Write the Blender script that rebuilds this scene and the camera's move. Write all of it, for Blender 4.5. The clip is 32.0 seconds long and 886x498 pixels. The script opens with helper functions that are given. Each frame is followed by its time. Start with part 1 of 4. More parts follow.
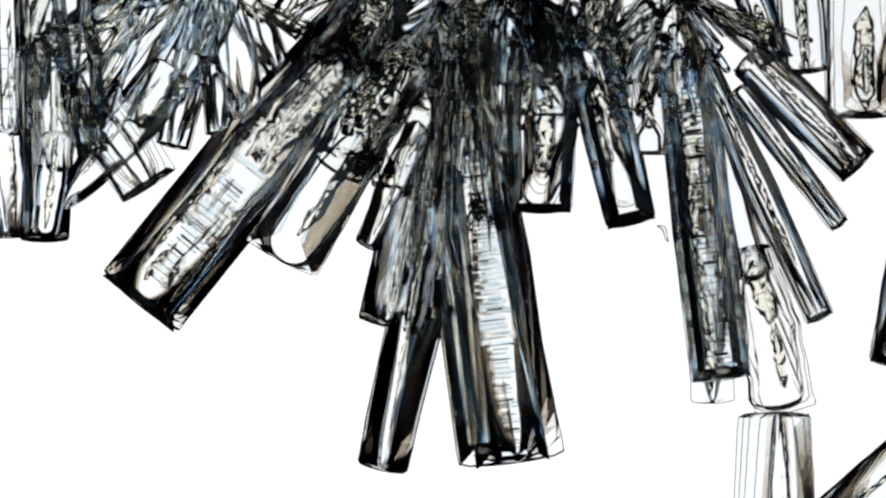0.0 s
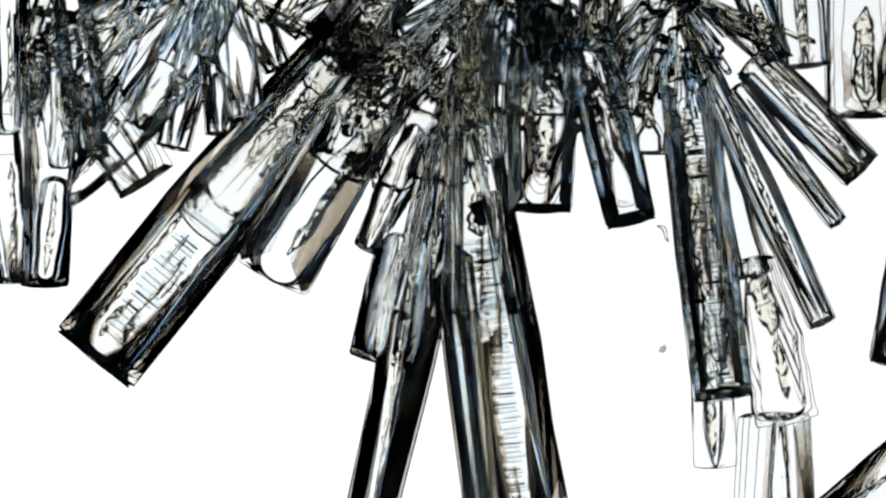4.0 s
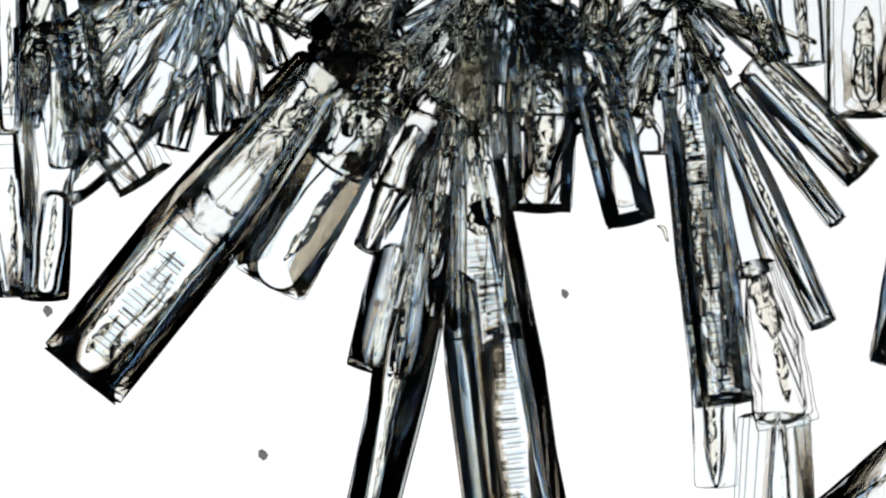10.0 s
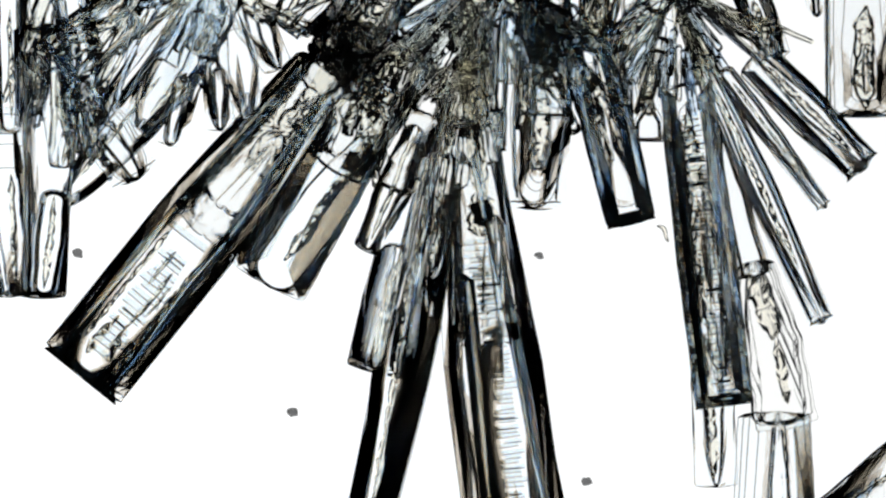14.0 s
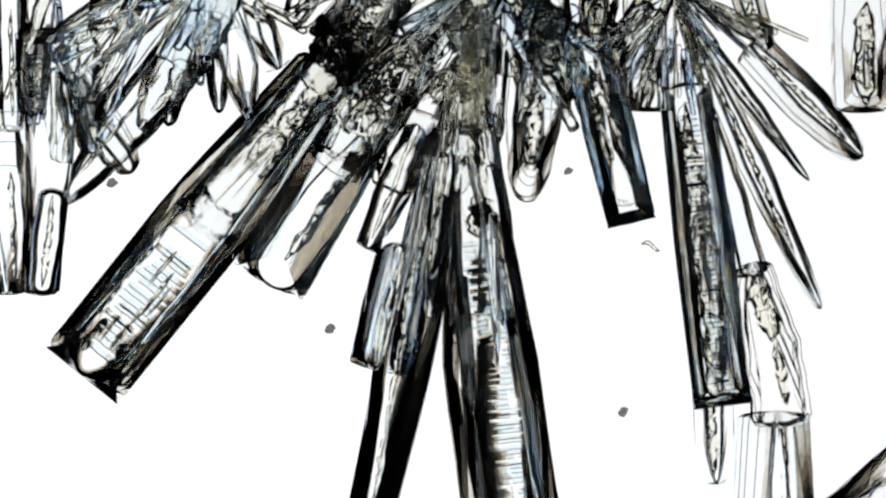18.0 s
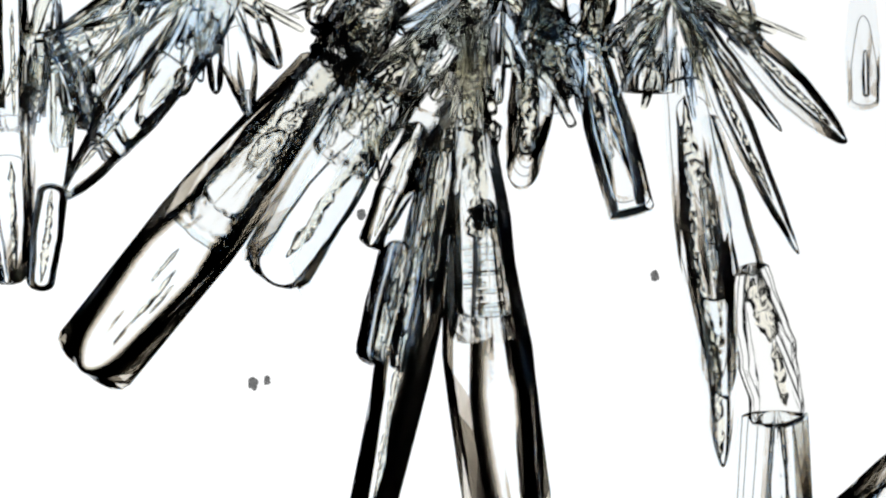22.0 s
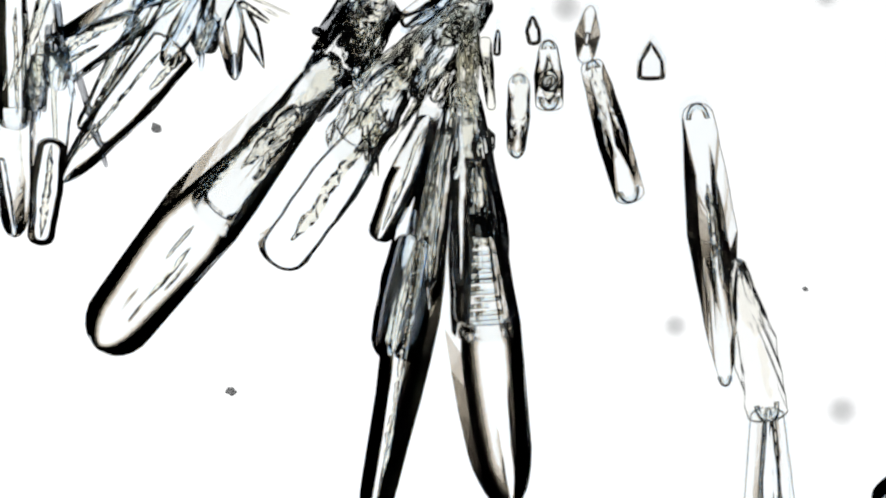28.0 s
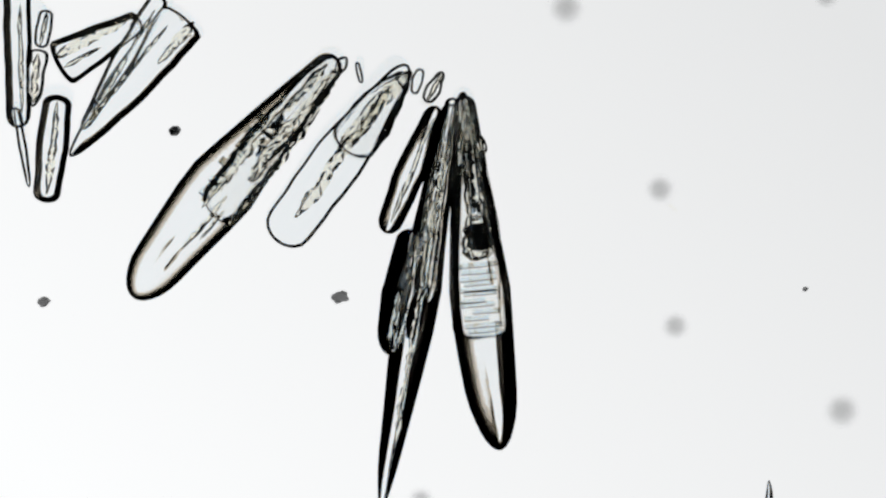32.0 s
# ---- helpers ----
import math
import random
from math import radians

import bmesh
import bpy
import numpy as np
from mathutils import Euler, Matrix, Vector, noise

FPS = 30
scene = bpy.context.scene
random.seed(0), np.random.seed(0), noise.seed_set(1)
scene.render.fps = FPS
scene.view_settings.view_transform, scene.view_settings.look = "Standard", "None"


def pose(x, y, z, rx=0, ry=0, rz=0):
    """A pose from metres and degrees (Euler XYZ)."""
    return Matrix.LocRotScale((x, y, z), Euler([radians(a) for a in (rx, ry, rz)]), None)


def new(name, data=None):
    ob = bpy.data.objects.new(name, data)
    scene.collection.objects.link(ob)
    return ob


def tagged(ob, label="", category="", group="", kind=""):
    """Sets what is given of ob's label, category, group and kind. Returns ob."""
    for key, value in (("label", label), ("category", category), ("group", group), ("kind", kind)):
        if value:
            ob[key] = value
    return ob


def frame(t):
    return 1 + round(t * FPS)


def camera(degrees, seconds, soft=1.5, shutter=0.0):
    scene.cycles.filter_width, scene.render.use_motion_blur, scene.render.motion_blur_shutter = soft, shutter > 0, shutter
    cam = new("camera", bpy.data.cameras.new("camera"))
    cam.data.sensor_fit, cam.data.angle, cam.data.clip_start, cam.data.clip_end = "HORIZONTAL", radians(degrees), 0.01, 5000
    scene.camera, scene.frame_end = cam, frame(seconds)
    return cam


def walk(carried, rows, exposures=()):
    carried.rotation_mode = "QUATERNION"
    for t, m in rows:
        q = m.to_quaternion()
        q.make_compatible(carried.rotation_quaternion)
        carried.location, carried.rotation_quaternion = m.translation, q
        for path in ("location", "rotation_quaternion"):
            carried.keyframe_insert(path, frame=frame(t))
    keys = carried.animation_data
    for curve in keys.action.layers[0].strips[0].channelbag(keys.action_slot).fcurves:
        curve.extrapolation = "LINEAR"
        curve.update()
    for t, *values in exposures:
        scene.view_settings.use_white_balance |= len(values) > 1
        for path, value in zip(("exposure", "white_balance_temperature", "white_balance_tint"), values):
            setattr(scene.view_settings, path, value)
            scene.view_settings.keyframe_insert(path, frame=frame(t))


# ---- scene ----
# The specimen lies on the glass of a lit stage; one U is a hundredth of a millimetre.
U = 1e-5
HIGH = 0.5
cam = camera(math.degrees(2 * math.atan(784 * U / HIGH)), 32.0, soft=2.4)
walk(cam, [(0.0, pose(0, 0, HIGH)), (32.0, pose(0, 0, HIGH))],
     exposures=[(0.0, 0.0), (31.6, 0.0), (31.9, -0.15), (32.0, -0.36)])

# ---- world and light ----
world = bpy.data.worlds.new("dark_room")
world.use_nodes = True
world.node_tree.nodes["Background"].inputs[0].default_value = (0.9, 0.95, 1.0, 1)
world.node_tree.nodes["Background"].inputs[1].default_value = 0.012
scene.world = world


# ---- materials ----
def material(name):
    m = bpy.data.materials.new(name)
    m.use_nodes = True
    nt = m.node_tree
    nt.nodes.clear()
    return m, nt, nt.nodes.new("ShaderNodeOutputMaterial")


def node(nt, kind, **values):
    n = nt.nodes.new(kind)
    for key, value in values.items():
        n.inputs[key.replace("_", " ")].default_value = value
    return n


def glass_material(name, ior, grain, rough, along=70, across=9, tint=(1, 1, 1), spread=0.0):
    """Clear crystal. grain, rough: depth of the fine and of the coarse relief, drawn out along the crystal. spread: how much
    more it bends blue light than red."""
    m, nt, out = material(name)
    co = node(nt, "ShaderNodeTexCoord")
    info = node(nt, "ShaderNodeObjectInfo")
    shift = node(nt, "ShaderNodeVectorMath")
    shift.operation = "MULTIPLY_ADD"
    shift.inputs[1].default_value = (1 / (along * U), 1 / (across * U), 1 / (across * U))
    nt.links.new(co.outputs["Object"], shift.inputs[0])
    nt.links.new(info.outputs["Random"], shift.inputs[2])
    fine = node(nt, "ShaderNodeTexNoise", Scale=1.0, Detail=1.5, Roughness=0.5)
    nt.links.new(shift.outputs[0], fine.inputs["Vector"])
    b = node(nt, "ShaderNodeBump", Strength=1.0, Distance=grain * U)
    nt.links.new(fine.outputs[0], b.inputs["Height"])
    if rough:
        coarse = node(nt, "ShaderNodeTexNoise", Scale=0.21, Detail=1.0, Roughness=0.5)
        nt.links.new(shift.outputs[0], coarse.inputs["Vector"])
        b2 = node(nt, "ShaderNodeBump", Strength=1.0, Distance=rough * U)
        nt.links.new(coarse.outputs[0], b2.inputs["Height"])
        nt.links.new(b.outputs[0], b2.inputs["Normal"])
        b = b2
    bands = [(1, 1, 1, 0)] if not spread else [(0.6, 0.5, 0.38, -spread), (0.4, 0.5, 0.62, spread)]
    total = None
    for r, g, bl, d in bands:
        glass = node(nt, "ShaderNodeBsdfGlass", Color=(tint[0] * r, tint[1] * g, tint[2] * bl, 1), Roughness=0.0, IOR=ior + d)
        nt.links.new(b.outputs[0], glass.inputs["Normal"])
        if total:
            both = node(nt, "ShaderNodeAddShader")
            nt.links.new(total.outputs[0], both.inputs[0])
            nt.links.new(glass.outputs[0], both.inputs[1])
            glass = both
        total = glass
    nt.links.new(total.outputs[0], out.inputs[0])
    return m


def slide_material():
    """The slide's face, with a made-up index far below glass: slantwise light is lost here, which darkens steep crystal
    flanks.
    """
    m, nt, out = material("slide_glass")
    g = node(nt, "ShaderNodeBsdfRefraction", Color=(1, 1, 1, 1), Roughness=0.2, IOR=0.325)
    nt.links.new(g.outputs[0], out.inputs[0])
    return m


def light_material():
    m, nt, out = material("lit_diffuser")
    co = node(nt, "ShaderNodeTexCoord")
    # The view's brightness fall-off is put into the glow, strongest at lower left.
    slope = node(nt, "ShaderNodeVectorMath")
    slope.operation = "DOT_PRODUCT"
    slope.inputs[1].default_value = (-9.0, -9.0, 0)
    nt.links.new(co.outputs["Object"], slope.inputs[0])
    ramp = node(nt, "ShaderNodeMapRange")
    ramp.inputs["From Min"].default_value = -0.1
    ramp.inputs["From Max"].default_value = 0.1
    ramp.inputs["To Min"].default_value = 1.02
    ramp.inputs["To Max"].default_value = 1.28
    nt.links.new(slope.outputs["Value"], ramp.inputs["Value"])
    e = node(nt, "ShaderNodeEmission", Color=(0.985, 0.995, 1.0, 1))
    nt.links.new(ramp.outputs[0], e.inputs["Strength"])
    nt.links.new(e.outputs[0], out.inputs[0])
    return m


def dust_material():
    m, nt, out = material("dust")
    co = node(nt, "ShaderNodeTexCoord")
    n = node(nt, "ShaderNodeTexNoise", Scale=90000.0, Detail=3.0)
    nt.links.new(co.outputs["Object"], n.inputs["Vector"])
    ramp = node(nt, "ShaderNodeMixRGB", Color1=(0.01, 0.014, 0.03, 1), Color2=(0.1, 0.12, 0.18, 1))
    nt.links.new(n.outputs[0], ramp.inputs[0])
    p = node(nt, "ShaderNodeBsdfPrincipled", Roughness=0.7, Alpha=0.62)
    nt.links.new(ramp.outputs[0], p.inputs["Base Color"])
    nt.links.new(p.outputs[0], out.inputs[0])
    return m


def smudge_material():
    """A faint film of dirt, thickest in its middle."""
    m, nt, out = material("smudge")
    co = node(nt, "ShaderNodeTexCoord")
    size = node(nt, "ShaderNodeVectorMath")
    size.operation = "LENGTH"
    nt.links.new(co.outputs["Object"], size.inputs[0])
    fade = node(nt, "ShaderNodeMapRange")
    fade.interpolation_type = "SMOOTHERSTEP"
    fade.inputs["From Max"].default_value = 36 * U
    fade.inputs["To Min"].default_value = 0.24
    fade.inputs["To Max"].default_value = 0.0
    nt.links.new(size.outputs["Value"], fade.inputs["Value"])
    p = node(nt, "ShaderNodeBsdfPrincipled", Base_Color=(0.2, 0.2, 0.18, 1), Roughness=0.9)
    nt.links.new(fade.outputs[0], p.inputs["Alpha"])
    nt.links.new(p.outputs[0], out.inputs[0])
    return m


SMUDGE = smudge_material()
CLEAR = glass_material("clear_crystal", 1.62, 0.06, 0.4, tint=(0.955, 0.985, 1.0), spread=0.08)
CORE = glass_material("flawed_crystal", 1.6, 0.8, 0.0, along=40, across=20, tint=(1.0, 0.985, 0.94))
SHARD = glass_material("shard_crystal", 1.62, 1.0, 0.0, along=90, across=14, tint=(0.98, 0.97, 0.91))
# SHARD's glass in two darker tints: the heart's shade put into the colour
SHADED = glass_material("shaded_shard_crystal", 1.62, 1.0, 0.0, along=90, across=14, tint=(0.06, 0.063, 0.07))
HALF_SHADED = glass_material("half_shaded_shard_crystal", 1.62, 1.0, 0.0, along=90, across=14, tint=(0.4, 0.41, 0.43))
BLUISH = glass_material("bluish_shard_crystal", 1.62, 1.0, 0.0, along=90, across=14, tint=(0.85, 0.925, 1.0))
FLAWED = glass_material("veined_crystal", 1.62, 4.0, 0.0, along=60, across=20, tint=(0.97, 0.97, 0.955))
SLIDE = slide_material()
LIGHT = light_material()
DUST = dust_material()


# ---- building helpers ----
def at(x, y):
    """The place on the slide, in metres, of x to the right and y down in U from the view's upper left corner."""
    return (x - 784) * U, (441 - y) * U


def part(name, bm, mat, parent, label="", smooth=False):
    me = bpy.data.meshes.new(name)
    bmesh.ops.recalc_face_normals(bm, faces=bm.faces)
    for f in bm.faces:
        f.smooth = smooth
    bm.to_mesh(me)
    bm.free()
    me.materials.append(mat)
    ob = new(name, me)
    ob.parent = parent
    return tagged(ob, label)


def box(bm, x0, y0, z0, x1, y1, z1):
    made = bmesh.ops.create_cube(bm, size=1)["verts"]
    bmesh.ops.scale(bm, vec=(x1 - x0, y1 - y0, z1 - z0), verts=made)
    bmesh.ops.translate(bm, vec=((x0 + x1) / 2, (y0 + y1) / 2, (z0 + z1) / 2), verts=made)


# ---- the stage ----
bm = bmesh.new()
box(bm, -2600 * U, -1800 * U, -2 * U, 2600 * U, 1800 * U, 0)
tagged(part("slide", bm, SLIDE, None), "clear glass slide under the crystals", "slide", kind="structure")
bm = bmesh.new()
box(bm, -2600 * U, -1800 * U, -900 * U, 2600 * U, 1800 * U, -3 * U)
tagged(part("backdrop", bm, LIGHT, None), "lit white diffuser beneath the slide, brighter to the lower left", "backdrop", kind="structure")

MOVES = []
GROW = [(0.0, 1.0), (0.5, 0.88), (1.0, 0.7), (2.0, 0.47), (3.0, 0.31), (3.5, 0.27), (5.5, 0.11), (7.0, 0.04)]


# ---- crystals ----
def spread_points(n, length):
    """Stations along a crystal, close together at its two ends."""
    k = 8
    zone = min(110.0, length * 0.4) / length
    first = [zone * (i / k) ** 2.4 for i in range(k)]
    mid = [zone + (1 - 2 * zone) * i / (n - 1) for i in range(n)]
    return first + mid + [1 - f for f in first[::-1]]


def ring(stage, origin, turn, n, jag, seed, skew, inset=(0, 0, 0, 0)):
    """The outline of a stage in the crystal's own space (x along it), as two sides from root to tip. A stage: seconds, root, tip,
    widths at root, belly and tip, how far the root and the tip are rounded and, where it bends, the bow and the belly's place."""
    _, rx, ry, tx, ty, w0, w1, w2, c0, c1, *more = stage
    bow, belly = more or (0, 0.5)
    ca, sa = math.cos(turn), math.sin(turn)
    p = [((x - origin[0]), -(y - origin[1])) for x, y in ((rx, ry), (tx, ty))]
    p = [Vector((x * ca + y * sa, -x * sa + y * ca)) for x, y in p]
    axis = p[1] - p[0]
    length = max(axis.length, 1.0)
    axis /= length
    side = Vector((-axis.y, axis.x))
    left, right, tip, root = inset
    up, down = [], []
    full = max(w0, w1, w2)
    shrink = max(0.25, 1 - (left + right) / full)
    e0, e1 = min(root, length * 0.3), min(tip, length * 0.3)
    c0, c1 = c0 * shrink, c1 * shrink
    for s in spread_points(n, length):
        w = w0 + (w1 - w0) * s / belly if s < belly else w1 + (w2 - w1) * (s - belly) / (1 - belly)
        off = bow * (1 - ((s - belly) / (belly if s < belly else 1 - belly)) ** 2)
        x = e0 + s * (length - e0 - e1)
        d0, d1 = x - e0, length - e1 - x
        k = 1.0
        if d0 < c0:
            k *= math.sqrt(max(0.0, 1 - (1 - d0 / c0) ** 2))
        if d1 < c1:
            k *= math.sqrt(max(0.0, 1 - (1 - d1 / c1) ** 2))
        k = max(k, 0.02)
        wob = [noise.noise(Vector((s * length * 0.03, seed * 7.3, q))) * min(jag, w * 0.15) for q in (0, 9)]
        f = min(1.0, w / max(1e-3, (left + right) * 1.25))
        a = max((w / 2 - left * f + wob[0]) * k, 0.15)
        b = max((w / 2 - right * f + wob[1]) * k, 0.15)
        up.append(p[0] + axis * (x + skew * a) + side * (off + a))
        down.append(p[0] + axis * (x - skew * b) + side * (off - b))
    return up, down


def crystal(name, label, stages, grow=0, bevel=(18, 18, 14), core=(), steps=(), jag=2.0, skew=0.0, mat=None, group="", steep=1.7,
            lift=0.1, anchor=1.0, n=8, smooth=False, ridge=0.12, pitch=1.9, gone=None, hold=False, shear=0.0, cap=0.24,
            heavy=(0, 0, 0), facets=(), soft=0, flanks=(), caps=()):
    """A crystal that dissolves. Its levels are its outlines from the full one at the foot to the last one at the top; as it settles
    into the slide it shows them one after another. grow: how far it still has to slide out at the start. anchor: the point, from
    root 0 to tip 1, that it keeps at one place of its own space. shear: how far the upper levels lean over to one flank. heavy: how
    even the slope of a smooth bevel is, on its two flanks and its tip, from 0 (round) to 1. facets: slabs of the full-grown flanks
    that sink as it dissolves. soft: how steep a low body with a thin sharp brim is. flanks: widths of the slabs on its two sides and
    tip, when they sink, and their slopes. caps: the widths of the rounded ends that draw in along it, at its root and its tip."""
    seed = len(MOVES) + 1
    if max(stages[-1][5:8]) <= 8 and stages[-1][0] < 30.4 and group != "shards":
        gone = stages[-1][0] + 0.1
        stages = stages[:-1]
        bevel = [max(b, 7) for b in bevel]
    if group != "shards":  # the dark rim reaches a little past the clear edge
        full = math.hypot(stages[0][3] - stages[0][1], stages[0][4] - stages[0][2])
        ex, ey = [(stages[0][3 + i] - stages[0][1 + i]) / full * 5 for i in (0, 1)]
        stages = [(*st[:3], st[3] + ex * (st[6] > 14), st[4] + ey * (st[6] > 14), *(w + (11 if w > 60 else 7 if w > 14 else 2) for w in st[5:8]), *st[8:])
                  for st in stages]
    first = stages[0]
    origin = (first[1], first[2])
    turn = math.atan2(-(first[4] - first[2]), first[3] - first[1])
    slide, own = [], []
    for st in stages:
        d = [st[1 + i] + (st[3 + i] - st[1 + i]) * anchor - first[1 + i] - (first[3 + i] - first[1 + i]) * anchor for i in (0, 1)]
        slide.append(d)
        root = first[1:3] if hold else (st[1] - d[0], st[2] - d[1])
        own.append((st[0], *root, st[3] - d[0], st[4] - d[1], *st[5:]))
    away = 0.0
    for i in range(1, len(own)):
        a, b = stages[i - 1], stages[i]
        away += shear * max(0, (a[5] - b[5] + 2 * (a[6] - b[6]) + a[7] - b[7]) / 8)
        dx, dy = -math.sin(turn) * away, -math.cos(turn) * away
        o = own[i]
        own[i] = (o[0], o[1] + dx, o[2] + dy, o[3] + dx, o[4] + dy, *o[5:])
        slide[i] = [slide[i][0] - dx, slide[i][1] - dy]
    depth = [0.0]
    for a, b in zip(own, own[1:]):
        slim = (a[5] - b[5] + 2 * (a[6] - b[6]) + a[7] - b[7]) / 8
        ux, uy = math.cos(turn), -math.sin(turn)
        back = abs((a[3] - b[3]) * ux + (a[4] - b[4]) * uy) + abs((a[1] - b[1]) * ux + (a[2] - b[2]) * uy)
        melt = b is own[-1] and max(b[5:8]) <= 10 and group != "shards"
        if soft:
            depth.append(depth[-1] + soft * (max(slim, 0) + (0.12 if b[0] > 25 else 0.1) * back) + 2.5)
            continue
        depth.append(depth[-1] + (1.25 if melt else steep) * max(slim, 0) + lift * (0.3 if melt else 1) * back + cap * steep * max(0, min(b[9], b[7]) - min(a[9], a[7])) + (3 if group == "shards" else 1))
    lip = min(5.0, max(2.0, 0.4 * (own[0][6] - own[1][6]))) if group != "shards" and len(own) > 2 else 0
    lip = 0 if soft else lip
    depth = [depth[0]] + [z + 2.6 * lip for z in depth[1:]]
    bm = bmesh.new()
    rings = []
    last = own[-1]
    top = max(last[5:8])
    fit_in = min(1.0, top * 0.8 / (bevel[0] + bevel[1]))
    bl, br, bt = [b * fit_in for b in bevel]
    levels = [(own[0], -6.0, (0, 0, 0, 0)), (own[0], 0.0, (0, 0, 0, 0))]
    if lip > 0.5 and not soft:  # the sharp brim of the full-grown crystal
        levels.append((own[0], 2.6 * lip, (lip, lip, 1.6 * lip, 1.6 * lip)))
    brim = (0, 0, 1.6 * lip, 1.6 * lip)
    for a, b, z0, z1 in zip(own, own[1:], depth, depth[1:]):
        if soft > 0.5 and a[0] < 29 or soft and a is own[0]:
            levels.append((a, z0 + 2.6, (1.4, 1.4, 1.4, 1.4)))
        levels.append((b, z1, brim))
    tall = depth[-1]
    high = pitch * max(bl, br)
    if top > 6:
        for i in range(1, 7 if smooth else 3):
            q = i / (6 if smooth else 2)
            f, g = (q * q, math.sqrt(1 - (1 - q * q) ** 2)) if smooth else (0.3 if q < 1 else 1, q)
            fl, fr, ft = [f + (q - f) * h if smooth else f for h in heavy]
            levels.append((last, tall + high * g, (bl * fl, br * fr, bt * ft + brim[2], bt * ft + brim[2])))
    for stage, z, inset in levels:
        up, down = ring(stage, origin, turn, n, jag, seed, skew, inset)
        rings.append([[bm.verts.new((v.x * U, v.y * U, z * U)) for v in row] for row in (up, down)])
    for (u0, d0), (u1, d1) in zip(rings, rings[1:]):
        loop0, loop1 = u0 + d0[::-1], u1 + d1[::-1]
        for i in range(len(loop0)):
            j = (i + 1) % len(loop0)
            bm.faces.new((loop0[i], loop0[j], loop1[j], loop1[i]))
    u, d = rings[-1]
    rim = tall + (high if top > 6 else 0)
    spine = []
    for i, (a, b) in enumerate(zip(u, d)):
        mid = a.co.lerp(b.co, 0.5)
        mid.z = (rim + ridge * (a.co - b.co).length / U * 0.5) * U
        spine.append(bm.verts.new(mid))
    for i in range(len(u) - 1):
        bm.faces.new((u[i], u[i + 1], spine[i + 1], spine[i]))
        bm.faces.new((spine[i], spine[i + 1], d[i + 1], d[i]))
    bm.faces.new((u[0], spine[0], d[0]))
    bm.faces.new((u[-1], d[-1], spine[-1]))
    bm.faces.new(rings[0][0] + rings[0][1][::-1])
    ob = new(name)
    ob.empty_display_size = 20 * U
    tagged(ob, label, "crystal", group)
    body = part("body", bm, mat or CLEAR, ob)
    if smooth:
        for f in body.data.polygons:
            f.use_smooth = f.center.z > (tall - 2) * U
    for spec in facets:
        z = tall + 0.35 * high if spec[0] else 0.8 * tall
        facet(ob, own[0], z, (own[0][6] - last[6]) / 2 + 3 if spec[0] else 2, *spec)
    if flanks:
        *wides, since, until = flanks[:5]
        slopes = flanks[5] if flanks[5:] else (1.8, 1.8, 1.8)
        straight = abs(first[6] - (first[5] + first[7]) / 2) < 6
        for q, wide, slope in zip((1, -1, 0), wides, slopes):
            for s0, s1, *ends in (((0.02, 0.98, 1, 1),) if not q else ((0.01, 0.985, 1, 1),) if straight else ((0.01, 0.5, 1, 0), (0.5, 0.985, 0, 1))):
                if wide:
                    facet(ob, own[0], 0.7 * tall, 3, q, s0, s1, wide, slope, since, until, ends)
    rnd = random.Random(seed)
    for s0, s1, off, wide, *level in core:
        i = min(level[0], len(own) - 1) if level else len(own) - 1
        flaw(ob, own[i], origin, turn, s0, s1, off, wide, rim + level[1] if level[2:] else depth[i] + level[1] if level else rim, rnd, level[2:])
    for s0, s1, off, wide, count, *level in steps:
        growth_steps(ob, own[level[0]] if level else last, origin, turn, s0, s1, off, wide, count, rim + level[1] if level else rim, rnd, level[2:])
    x, y = at(*origin)
    rows = []
    ux, uy = math.cos(turn), math.sin(turn)
    heading = math.degrees(turn)
    for t, g in GROW:
        rows.append((t, pose(x - ux * g * grow * U, y - uy * g * grow * U, 0, 0, 0, heading)))
    for stage, z, d in zip(stages, depth, slide):
        rows.append((stage[0], pose(x + d[0] * U, y - d[1] * U, -z * U, 0, 0, heading)))
    if stages[-1][0] < 32:
        t, d = stages[-1][0], slide[-1]
        below = rim + 0.2 * top + 16
        rows.append((gone or min(t + 0.6, 31.9), pose(x + d[0] * U, y - d[1] * U, -below * U, 0, 0, heading)))
        rows.append((32.0, pose(x + d[0] * U, y - d[1] * U, -below * U, 0, 0, heading)))
    MOVES.append((ob, rows))
    for end, wide in zip((0, 1), caps):
        end_cap(ob, own, depth, origin, turn, end, wide)
    return ob


